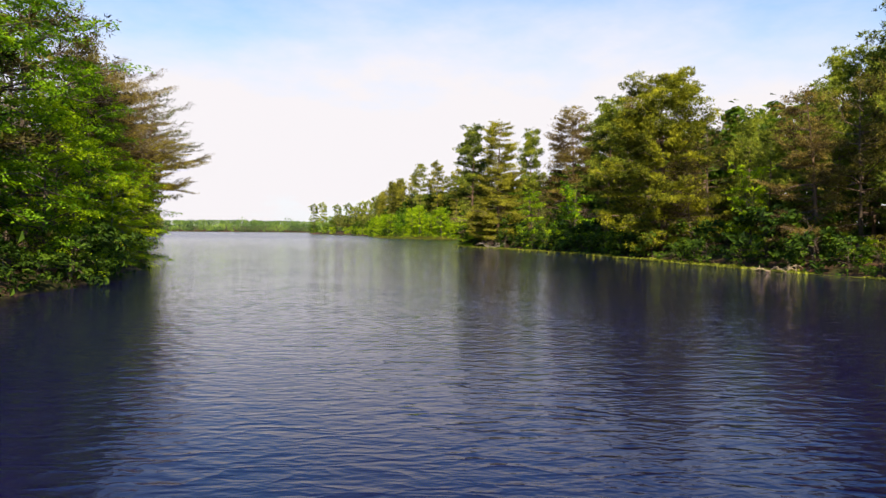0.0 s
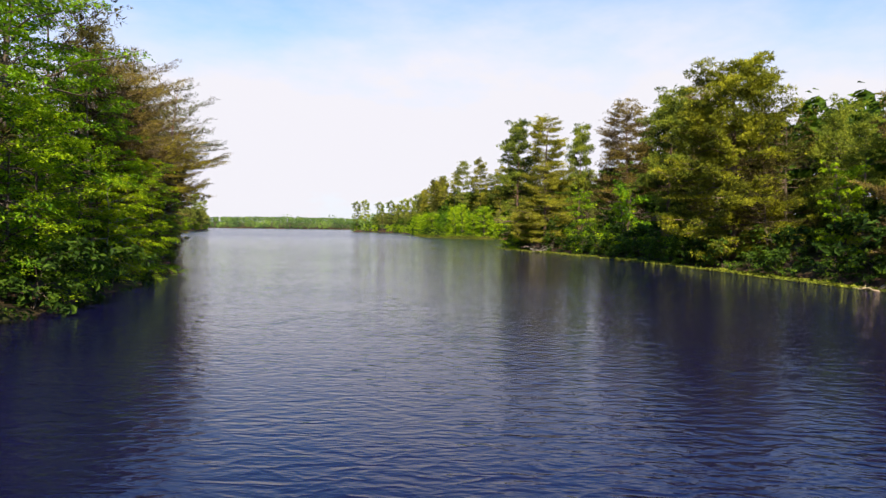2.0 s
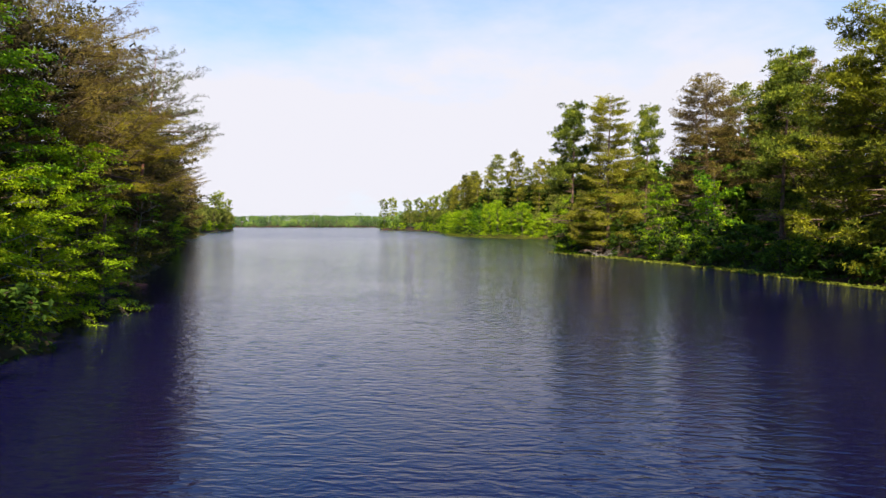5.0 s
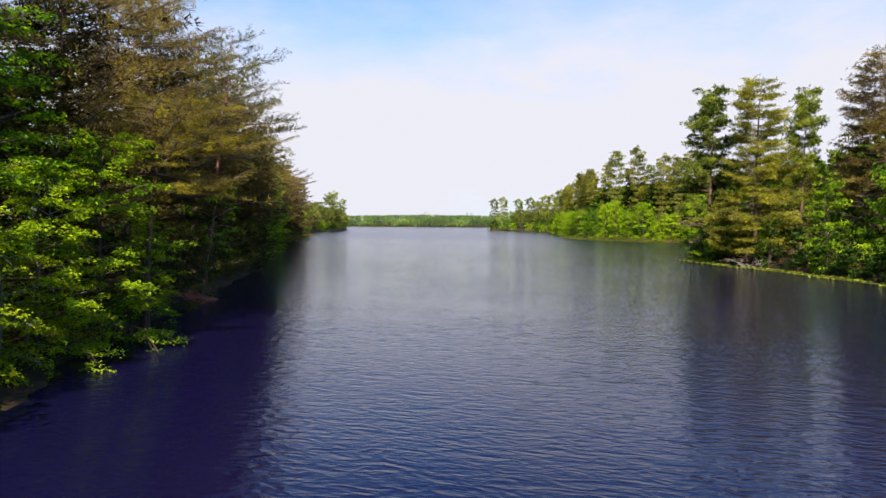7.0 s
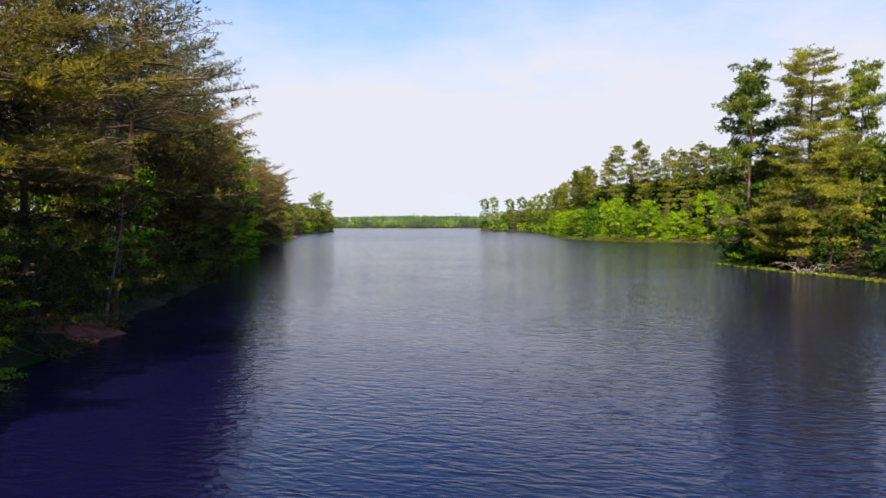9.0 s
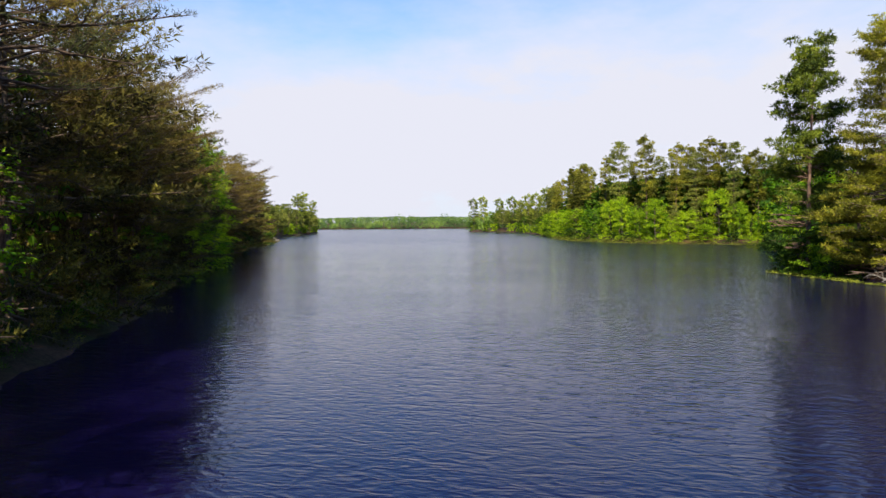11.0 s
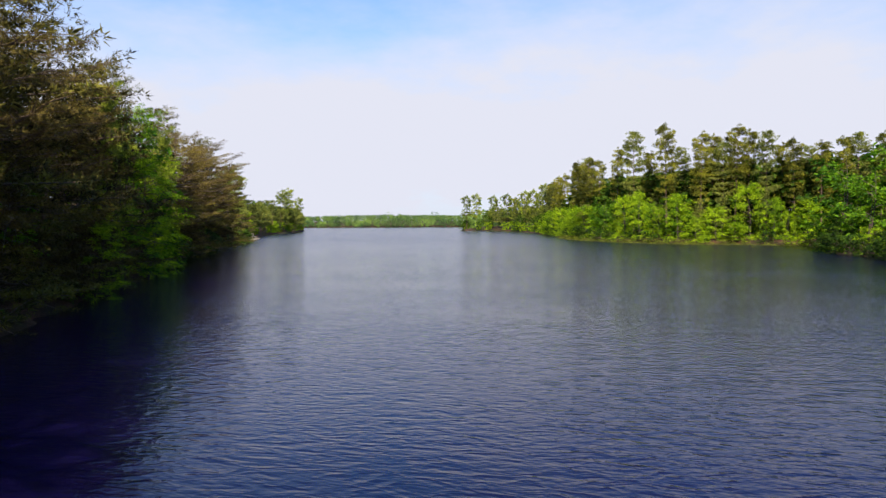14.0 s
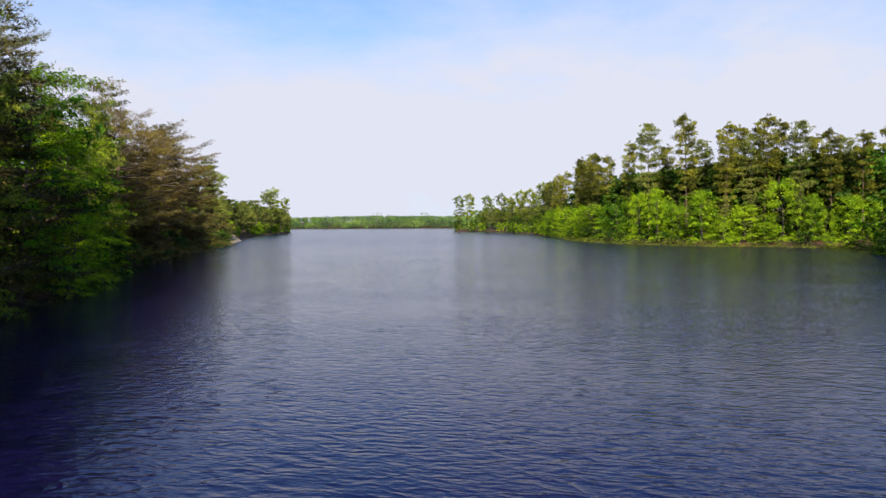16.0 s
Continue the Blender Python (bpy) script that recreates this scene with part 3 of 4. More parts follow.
PINES, LEAFY, SHRUBS = "pines on the banks", "leafy trees on the banks", "shrubs on the banks"
kind("pine_a", "pine_tree", pine(11, 18, 4.9, 0.05, KNOB, 0.30, 0.80, 8, (BARK_PINE, BARK_TWIG, NEEDLE_MIX), 0.22, 0.12, 6, 13, dead=0.02, width=0.19, flat=0.25, lift=0.2, top=0.12),
     18, "tall olive-green pine with tiers of level boughs at the shore", "pine", PINES)
kind("pine_b", "pine_tree", pine(12, 16, 3.2, 0.15, LUMPY, 0.34, 0.95, 6, GREEN, 0.18, -0.02, 6, 22, width=0.25, flat=0.3, clump=0.60),
     16, "dark green pine with lumpy clumps of needles", "pine", PINES)
kind("pine_c", "pine_tree", pine(13, 17, 3.1, 0.16, DOME, 0.30, 0.60, 6, BROWN, 0.17, 0.18, 8, 10, dead=0.25, width=0.14, flat=0.6),
     17, "scruffy brownish pine with many bare dead twigs", "pine", PINES)
kind("pine_big", "pine_tree", pine(14, 15.6, 5.2, 0.06, CROWN, 0.32, 0.85, 8, OLIVE, 0.26, 0.16, 6, 22, dead=0.0, width=0.22, flat=0.7, clump=0.55, top=0.22),
     15.6, "broad spreading olive-green pine whose boughs hang over the water", "pine", PINES)
kind("pine_d", "pine_tree", pine(15, 12, 3.9, 0.14, LAYER, 0.27, 0.80, 6, BROWN, 0.15, 0.14, 7, 10, dead=0.0, width=0.17, bias=0.3, lean=0.06, flat=0.15, lift=0.2),
     12, "brown-tinged pine with upturned twig ends above the water", "pine", PINES)
kind("pine_e", "pine_tree", pine(16, 12.5, 3.6, 0.12, LAYER, 0.24, 0.76, 7, BROWN_SHADED, 0.15, 0.16, 6, 9, dead=0.0, width=0.20, bias=0.3, lean=0.05, flat=0.15, lift=0.2),
     12.5, "bushy olive pine with twiggy boughs leaning over the lake", "pine", PINES)
kind("pine_n", "pine_tree", pine(36, 12.5, 3.6, 0.36, DOME, 0.19, 0.68, 7, BROWN, 0.15, 0.14, 6, 10, dead=0.0, width=0.10, bias=0.3, lean=0.06, flat=0.4, lift=0.3),
     12.5, "brown-olive pine with fine needles in level fans", "pine", PINES)
kind("pine_o", "pine_tree", pine(37, 11, 3.9, 0.60, DOME, 0.15, 0.52, 8, (BARK_PINE, BARK_TWIG, NEEDLE_RUST), 0.15, 0.10, 6, 11, dead=0.0, width=0.13, bias=0.35, lean=0.06, flat=0.15, lift=0.2),
     11, "yellow-olive pine with level boughs spread over the lake", "pine", PINES)
kind("pine_h", "pine_tree", pine(20, 12, 3.4, 0.06, DOME, 0.32, 0.80, 5, BROWN_SHADED, 0.15, 0.14, 7, 4, dead=0.0, width=0.18, bias=0.3, lean=0.05, flat=0.5, sticks=False, lift=0.2),
     12, "olive-brown pine among others on the bank", "pine", PINES)
kind("pine_k", "pine_tree", pine(39, 12, 3.3, 0.08, LUMPY, 0.30, 0.85, 6, (BARK_DARK, BARK_TWIG, NEEDLE_GREEN), 0.15, 0.10, 6, 12, dead=0.0, width=0.22, flat=0.4, sticks=False, clump=0.5),
     12, "dark green pine with ragged boughs in the thick of the bank", "pine", PINES)
kind("pine_snag", "pine_tree", pine(17, 13, 3.9, 0.56, LAYER, 0.15, 0.46, 5, PALE, 0.13, 0.0, 7, 8, dead=0.0, thin=0.85, bias=0.35, lean=0.1, width=0.12),
     13, "thin pale pine with sparse needles and bare grey boughs", "pine", PINES)
kind("pine_f", "pine_tree", pine(18, 19, 2.6, 0.26, TIERS, 0.40, 1.15, 6, GREY, 0.15, 0.0, 5, 11, sticks=False, width=0.30, flat=0.3, clump=0.56),
     19, "tall straight pine with a high tiered crown", "pine", PINES)
kind("pine_g", "pine_tree", pine(19, 19, 2.4, 0.22, TIERS, 0.40, 1.20, 6, (BARK_PINE, BARK_TWIG, NEEDLE_MIX), 0.15, 0.03, 5, 11, sticks=False, width=0.30, flat=0.3, clump=0.56),
     19, "tall pine with an uneven olive crown on a long bare trunk", "pine", PINES)
kind("oak_a", "leafy_tree", layered(21, 13, 3.5, 0.12, 0.17, 46, 4, 62, (BARK_DARK, BARK_DARK, LEAF_MID), 0.17, lean=0.02, bias=0.1, plate=0.75),
     13, "tall leafy tree with layered bright and dark green sprays", "tree", LEAFY)
kind("oak_b", "leafy_tree", layered(22, 9, 2.9, 0.10, 0.15, 34, 4, 70, D_BRIGHT, 0.11, lean=0.04, bias=0.25, plate=0.72, droop=0.4),
     9, "bright green leafy tree reaching out over the water", "tree", LEAFY)
kind("oak_c", "leafy_tree", layered(23, 6, 2.2, 0.12, 0.13, 20, 4, 62, D_YELLOW, 0.07, lean=0.06, bias=0.3, plate=0.6, droop=0.45),
     6, "small yellow-green leafy tree overhanging the shore", "tree", LEAFY)
kind("oak_d", "leafy_tree", layered(24, 7.5, 2.3, 0.05, 0.26, 36, 3, 26, (BARK_DARK, BARK_DARK, LEAF_BRIGHT), 0.10, stems=2, plate=0.6, droop=0.2, crisp=0.6),
     7.5, "fresh light green leafy tree at the water's edge", "tree", LEAFY)
kind("sapling", "leafy_tree", layered(38, 6, 1.7, 0.52, 0.14, 14, 3, 40, (BARK_GREY, BARK_GREY, LEAF_MID), 0.075, lean=0.05, plate=0.55),
     6, "slender young tree with a bare pale stem", "tree", LEAFY)
kind("oak_m", "leafy_tree", broadleaf(27, 8, 2.3, 0.03, 0.26, 30, 7, 19, (BARK_DARK, BARK_DARK, LEAF_BRIGHT), 0.10, sticks=False, loose=0.8, droop=0.1),
     8, "rounded yellow-green leafy tree at the water's edge", "tree", LEAFY)
kind("oak_n", "leafy_tree", broadleaf(28, 11, 3.3, 0.03, 0.36, 26, 4, 22, D_SHADED, 0.12, stems=2, sticks=False, loose=0.8, slim=0.6),
     11, "green leafy tree standing back in the woods, darkened as in shade", "tree", LEAFY)
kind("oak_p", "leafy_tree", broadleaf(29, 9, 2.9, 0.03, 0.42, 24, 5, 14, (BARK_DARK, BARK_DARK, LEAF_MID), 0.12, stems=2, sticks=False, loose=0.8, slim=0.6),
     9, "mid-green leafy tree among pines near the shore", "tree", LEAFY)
kind("shrub_a", "shrub", broadleaf(25, 2.6, 1.6, 0.03, 0.34, 12, 4, 13, D_SHADED, 0.05, stems=3, droop=0.45, spray_size=0.6, bias=0.3, sticks=False, loose=0.6),
     2.6, "low green shrub on the bank, darkened as in shade", "shrub", SHRUBS)
kind("shrub_c", "shrub", broadleaf(30, 2.4, 1.5, 0.03, 0.17, 16, 5, 20, D_SHADED, 0.05, stems=3, droop=0.5, spray_size=0.6, bias=0.3, sticks=False, loose=0.5),
     2.4, "small-leaved shrub drooping to the water, darkened as in shade", "shrub", SHRUBS)
kind("pine_s", "pine_tree", pine(35, 4.5, 2.1, 0.03, DOME, 0.28, 0.55, 5, BROWN_SHADED, 0.06, 0.22, 6, 5, dead=0.0, sticks=False, width=0.17, bias=0.3, lean=0.06, flat=0.3, lift=0.15),
     4.5, "young brownish pine with boughs low over the water", "pine", PINES)
kind("shrub_b", "shrub", broadleaf(26, 3.2, 1.8, 0.03, 0.26, 18, 5, 18, D_BRIGHT, 0.05, stems=3, droop=0.45, spray_size=0.65, bias=0.3, sticks=False, loose=0.5),
     3.2, "light green shrub hanging over the water's edge", "shrub", SHRUBS)
FAR_P, FAR_T = "distant pines", "distant leafy trees"
kind("pine_low", "pine_tree", pine(31, 17, 3.9, 0.25, SPIRE, 0.8, 1.45, 5, GREEN, 0.14, -0.1, 7, 4, sticks=False, width=0.3, flat=0.5),
     17, "dark green pine with a rounded crown among others", "pine", FAR_P)
kind("pine_low_o", "pine_tree", pine(32, 15, 3.3, 0.12, DOME, 0.85, 1.6, 4, GREY, 0.14, 0.0, 7, 4, sticks=False, width=0.3, flat=0.5),
     15, "olive-green pine with a ragged outline among others", "pine", FAR_P)
kind("oak_low", "leafy_tree", broadleaf(33, 9, 3.3, 0.03, 0.72, 20, 4, 17, D_BRIGHT, 0.12, stems=2, spray_size=1.1, sticks=False, slim=0.7, loose=0.8),
     9, "bright green leafy tree on the farther shore", "tree", FAR_T)
# filler tree whose leaf colour stands for the shade between the others
SHADE_TREE = broadleaf(34, 11, 3.6, 0.03, 0.95, 18, 4, 7, D_SHADED, 0.14, spray_size=1.1, sticks=False, slim=0.75, loose=0.8)
SHADE_SPOTS = []

# ---- named trees of the right bank: kind, x, y, height, width
for key, x, y, h, wide in [
    ("pine_a", 8.6, 89.0, 17.4, 1.06), ("pine_b", 5.2, 95.2, 17.4, 1.0), ("pine_b", 13.6, 94, 14.4, 0.8), ("pine_c", 19.0, 88, 18.0, 1.25), ("pine_big", 20.3, 54.8, 15.2, 1.12),
    ("pine_b", 18.4, 66.5, 14.0, 1.1), ("pine_k", 30, 58, 11.6, 0.9), ("pine_b", 31, 47, 13.0, 0.9), ("pine_b", 34.5, 48, 13.6, 0.9), ("pine_b", 32.4, 42, 15.6, 1.0), ("pine_d", 24.6, 38.5, 10.4, 1.0),
    ("pine_k", 26.0, 31, 12, 1.0), ("pine_k", 29, 36, 13, 1.0), ("pine_k", 27.5, 44, 11.5, 1.0), ("pine_h", 33, 40, 13, 1.0), ("pine_k", 26.5, 48.5, 9.6, 1.0), ("pine_k", 27.0, 53, 10.6, 1.0), ("pine_h", 35, 36, 16, 1.1),
    ("pine_h", 36.5, 30, 16, 1.1), ("oak_d", 22.6, 43.0, 6.3, 0.8), ("oak_d", 12.0, 78.6, 8.6, 1.05), ("oak_d", 16.8, 79.0, 8.0, 0.8), ("oak_n", 9.2, 86, 4.5, 0.9), ("pine_k", 20.5, 70, 9.5, 0.9), ("pine_d", 26, 63, 12, 1.0),
    ("oak_n", 21, 78, 10, 1.0), ("oak_n", 27, 70, 11, 1.0), ("oak_p", 18, 83, 8, 1.0), ("pine_g", 27, 92, 18.5, 1.0), ("pine_f", 25, 97, 18, 1.0), ("pine_c", 27, 85, 17.5, 1.1),
    ("oak_d", 5.2, 98, 5.4, 1.0), ("oak_n", 6.2, 92.8, 5.0, 1.0), ("shrub_a", 4.7, 94.4, 2.6, 1.1), ("shrub_a", 4.9, 96.2, 2.4, 1.1), ("shrub_b", 5.9, 91.0, 2.8, 1.1), ("oak_n", 5.0, 97.0, 5.5, 0.9), ("oak_b", 11, 104, 7.5, 1.0), ("oak_n", 15, 112, 10.5, 1.1), ("oak_p", 16.4, 146, 13.6, 1.25), ("oak_p", 19.5, 150, 11.5, 1.2), ("oak_p", 16.6, 138, 10.5, 1.2), ("oak_p", 22, 143, 14, 1.2),
]:
    set_tree(key, x, y, h, 190 + rand.uniform(-40, 40), 0, wide)

# ---- named trees of the left bank: kind, x, y, height, turn, tip
for key, x, y, h, turn, tip in [
    ("oak_a", -14.6, 14.0, 12.5, 0, 0), ("oak_a", -15.2, 20.0, 12.0, -10, 0), ("oak_a", -18.6, 27.5, 15.0, 70, 0), ("oak_a", -18.4, 33.0, 10.6, 150, 0), ("oak_b", -14.6, 22.4, 8.0, -20, 0), ("oak_b", -16.6, 26.4, 8.0, -10, 0),
    ("oak_b", -17.4, 30.2, 7.2, 10, 0), ("oak_c", -16.5, 30.6, 4.4, -10, 4), ("oak_c", -16.8, 32.6, 4.4, -30, 4), ("oak_b", -17.5, 34.3, 6.2, -10, 0), ("oak_b", -18.3, 37.2, 7.8, -20, 0), ("oak_c", -18.2, 35.8, 3.8, -15, 6),
    ("pine_n", -22.4, 39.6, 12.2, 5, 0), ("pine_e", -22.0, 36.5, 12.8, 40, 0), ("pine_n", -25.4, 46.0, 13.6, 60, 0), ("pine_o", -19.9, 41.0, 8.4, -8, 3), ("oak_b", -20.6, 41.6, 4.4, 0, 4),
    ("pine_snag", -24.9, 51.2, 13.4, -10, 3), ("pine_e", -26.6, 49.0, 13.2, 0, 0), ("oak_a", -22.5, 32, 14.5, 0, 0), ("pine_h", -25.0, 39, 14.5, 0, 0), ("oak_n", -27.5, 43, 14.5, 0, 0), ("pine_h", -29.5, 49, 14.5, 0, 0), ("oak_n", -20.5, 29, 11.5, 0, 0), ("oak_n", -19.0, 23, 12, 0, 0),
    ("sapling", -23.9, 49.7, 5.4, 20, 3), ("sapling", -14.4, 19.0, 6.6, 100, 3), ("sapling", -14.9, 20.6, 6.0, 200, 4), ("sapling", -18.9, 35.2, 5.4, 60, 5), ("sapling", -36.5, 72.0, 6.0, 60, 5),
    ("pine_n", -29.5, 56.5, 12.4, 10, 0), ("pine_n", -32.6, 65.2, 11.6, 10, 0), ("pine_d", -32.6, 63.5, 11.6, 10, 0), ("pine_e", -37.5, 72.5, 11.0, 10, 1), ("pine_d", -42.0, 81, 12.8, 10, 1), ("pine_e", -46.5, 89, 12.8, 10, 1),
    ("pine_snag", -47.2, 87.5, 13.0, 60, 1), ("oak_a", -53, 100, 13.2, 10, 2), ("oak_p", -49.6, 95.0, 12.4, 10, 3), ("pine_h", -30.4, 57.5, 13.6, 10, 1), ("pine_h", -33.6, 61.0, 13.6, 40, 1), ("pine_h", -35.4, 66.5, 13.2, 20, 2), ("pine_h", -38.8, 70.0, 13.4, 60, 1), ("pine_h", -41.0, 76.0, 12.8, 0, 2), ("pine_h", -44.6, 82.5, 12.8, 30, 2), ("oak_b", -51.6, 99.5, 6.4, 10, 6), ("oak_p", -57.0, 106.0, 13.4, 10, 2), ("pine_e", -57.5, 109, 14.0, 10, 2), ("oak_b", -55, 105, 9, 20, 4), ("pine_d", -60, 115.5, 14.6, 10, 3),
    ("pine_n", -36.2, 70.5, 10.6, 20, 3), ("pine_d", -39.4, 77.0, 10.6, 10, 4), ("pine_k", -41.8, 83.0, 11.0, 25, 4), ("oak_a", -44.8, 89.0, 10.8, 15, 3), ("oak_b", -48.2, 95.0, 10.4, 10, 4), ("oak_b", -39.2, 80.2, 4.6, 10, 8), ("oak_b", -45.4, 92.4, 5.4, 20, 8), ("oak_a", -33.2, 67.0, 5.6, 10, 6),
    ("pine_k", -51.2, 100.5, 11.6, 20, 5), ("pine_n", -54.6, 107.0, 12.6, 10, 5), ("pine_d", -58.4, 114.0, 13.0, 20, 5), ("pine_n", -62.6, 123.5, 13.6, 10, 5), ("pine_d", -67.4, 135.0, 13.8, 15, 5), ("oak_b", -53.0, 104.6, 5.0, 10, 8),
    ("oak_n", -62.5, 121, 14.2, 10, 3), ("pine_e", -64.5, 126, 13.8, 10, 4), ("pine_e", -67.5, 131, 13.0, 10, 4), ("pine_d", -69, 137, 12.5, 10, 4), ("pine_e", -74, 150, 13, 10, 4),
]:
    set_tree(key, x, y, h, turn, tip)


def along(line, gap, y0, y1):
    """Points every gap metres along a shore, with the way along it."""
    out, left = [], 0.0
    for (ax, ay), (bx, by) in zip(line, line[1:]):
        ln = math.hypot(bx - ax, by - ay)
        while left < ln:
            x, y = ax + (bx - ax) * left / ln, ay + (by - ay) * left / ln
            if y0 <= y <= y1:
                out.append((x, y, (bx - ax) / ln, (by - ay) / ln))
            left += gap
        left -= ln
    return out


def fill(line, gap, y0, y1, back, kinds, heights, clear, jitter=0.4, inland=1, tip=0.0):
    """A loose row of trees at a distance inland of a shore, keeping clear of those that stand."""
    for x, y, dx, dy in along(line, gap, y0, y1):
        off = back + rand.uniform(-jitter, jitter) * gap * 0.6
        s = rand.uniform(-jitter, jitter) * gap
        px, py = x + dy * off * inland + dx * s, y - dx * off * inland + dy * s
        if float(shore_distance(np.array([[px, py]]))[0]) < 0.2 or any((px - a) ** 2 + (py - b) ** 2 < clear ** 2 for a, b in PLANTED):
            continue
        key = rand.choice(kinds)
        face = math.degrees(math.atan2(dx, -dy)) if inland > 0 else math.degrees(math.atan2(-dx, dy))
        set_tree(key, px, py, rand.uniform(*heights[key.split("_")[0]]), face + rand.uniform(-50, 50), tip * rand.uniform(0.3, 1.3), rand.uniform(0.85, 1.2))


LEFT_UP = LEFT_SHORE[::-1]
H1 = {"pine": (10.5, 13), "oak": (6, 11), "shrub": (1.6, 3.2)}
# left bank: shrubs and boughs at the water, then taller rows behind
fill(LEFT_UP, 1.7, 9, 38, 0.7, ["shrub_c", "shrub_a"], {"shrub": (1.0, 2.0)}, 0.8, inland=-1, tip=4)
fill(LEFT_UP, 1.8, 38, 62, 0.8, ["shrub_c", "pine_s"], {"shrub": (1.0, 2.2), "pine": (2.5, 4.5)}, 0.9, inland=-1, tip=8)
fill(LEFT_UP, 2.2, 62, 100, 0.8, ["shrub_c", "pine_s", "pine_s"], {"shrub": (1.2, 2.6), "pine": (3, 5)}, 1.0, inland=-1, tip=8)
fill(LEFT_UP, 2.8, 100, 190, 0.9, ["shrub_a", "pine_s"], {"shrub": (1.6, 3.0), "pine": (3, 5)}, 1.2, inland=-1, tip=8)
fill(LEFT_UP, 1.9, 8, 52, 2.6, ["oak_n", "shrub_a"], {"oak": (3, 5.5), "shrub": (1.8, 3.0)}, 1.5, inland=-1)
fill(LEFT_UP, 3.4, 54, 130, 2.2, ["pine_h", "pine_h", "pine_d", "oak_p", "oak_p"], {"pine": (8, 10.5), "oak": (5, 8)}, 2.2, inland=-1, tip=4)
fill(LEFT_UP, 3.6, 58, 125, 4.8, ["pine_h", "oak_n", "oak_p"], {"pine": (9.5, 12), "oak": (8, 11)}, 2.0, inland=-1, tip=2)
fill(LEFT_UP, 4.4, 130, 190, 2.2, ["pine_low_o", "oak_low", "pine_low_o"], {"pine": (9, 12.5), "oak": (5, 9)}, 2.2, inland=-1, tip=4)
fill(LEFT_UP, 4.4, 12, 56, 6.5, ["oak_n", "pine_h"], {"pine": (11, 13.5), "oak": (10, 13)}, 2.6, inland=-1)
fill(LEFT_UP, 4.4, 56, 190, 7.0, ["oak_n", "pine_low_o", "oak_p"], {"pine": (11, 13.5), "oak": (10, 13)}, 2.6, inland=-1)
# shade-dark filler rows that close the sky gaps behind
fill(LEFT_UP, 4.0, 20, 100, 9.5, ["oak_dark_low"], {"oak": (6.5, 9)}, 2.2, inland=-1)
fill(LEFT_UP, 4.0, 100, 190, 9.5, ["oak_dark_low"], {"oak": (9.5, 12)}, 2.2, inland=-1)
fill(LEFT_UP, 5.0, 20, 110, 13, ["oak_n", "pine_h"], {"pine": (12, 14), "oak": (10, 12)}, 3.0, inland=-1)
# the wooded point beyond
fill(LEFT_UP, 5.2, 186, 400, 3.0, ["oak_low", "pine_low_o"], {"oak": (4, 7.5), "pine": (13.5, 17.5)}, 3.0, inland=-1)
fill(LEFT_UP, 6.0, 190, 250, 5.4, ["pine_low_o", "pine_low"], {"pine": (15.5, 18.5)}, 3.4, inland=-1)
fill(LEFT_UP, 6.0, 250, 400, 5.4, ["pine_low_o", "pine_low"], {"pine": (16.5, 20.5)}, 3.4, inland=-1)
fill(LEFT_UP, 7.0, 190, 420, 9.0, ["oak_dark_low"], {"oak": (8, 11)}, 4.0, inland=-1)
# unseen trees added beside and behind the start to darken the water's reflections
for back in (1.5, 5.0, 9.0):
    fill(LEFT_UP, 4.0, -80, 11, back, ["oak_dark_low"], {"oak": (8.5, 13)}, 2.4, inland=-1)
    fill(RIGHT_SHORE, 4.5, -80, 16, back, ["oak_dark_low"], {"oak": (9, 13)}, 2.6)
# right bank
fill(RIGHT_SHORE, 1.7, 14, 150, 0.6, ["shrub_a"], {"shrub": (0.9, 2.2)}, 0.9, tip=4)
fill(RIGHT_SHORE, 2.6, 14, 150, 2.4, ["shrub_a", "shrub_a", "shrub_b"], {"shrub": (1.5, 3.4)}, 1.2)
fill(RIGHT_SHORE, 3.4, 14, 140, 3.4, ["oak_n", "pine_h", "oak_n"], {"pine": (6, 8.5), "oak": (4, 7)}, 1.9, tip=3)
fill(RIGHT_SHORE, 4.2, 10, 140, 7, ["pine_h", "oak_n", "oak_n", "pine_low_o"], {"pine": (8.5, 11), "oak": (7, 9.5)}, 2.6)
fill(RIGHT_SHORE, 5.0, 10, 150, 13, ["pine_low_o", "oak_n", "pine_low"], {"pine": (9.5, 12.5), "oak": (8, 10)}, 3.0)
# shade-dark filler behind the right bank, against sky gaps
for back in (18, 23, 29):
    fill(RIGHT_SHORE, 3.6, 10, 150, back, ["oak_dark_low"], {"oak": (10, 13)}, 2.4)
SECOND = [p for p in RIGHT_SHORE if p[1] >= 142]
# tall pines behind the second shore, and the rounded leafy trees before them with their widths
for i, (x, y, h) in enumerate([
    (-18.0, 235.3, 20.0), (-15.3, 237.2, 21.0), (-12.7, 210.4, 17.7), (-9.2, 200.3, 19.4), (-6.2, 192.1, 22.0), (-3.0, 192.3, 17.3), (-1.0, 182.7, 21.8),
    (1.7, 184.1, 17.1), (4.1, 176.7, 19.2), (6.7, 180.1, 18.6), (8.1, 177.2, 17.4), (10.0, 176.9, 20.3), (12.5, 178.4, 19.0), (14.5, 174.2, 18.8),
    (17.6, 177.1, 16.5), (18.6, 173.3, 16.9), (21.4, 175.3, 15.7), (21.9, 170.7, 16.1), (25.1, 170.3, 16.6), (27.0, 170.5, 17.3), (30.1, 167.8, 16.6),
]):
    set_tree("pine_f" if i % 3 == 1 else "pine_g", x, y, h, wide=rand.uniform(0.75, 1.0))
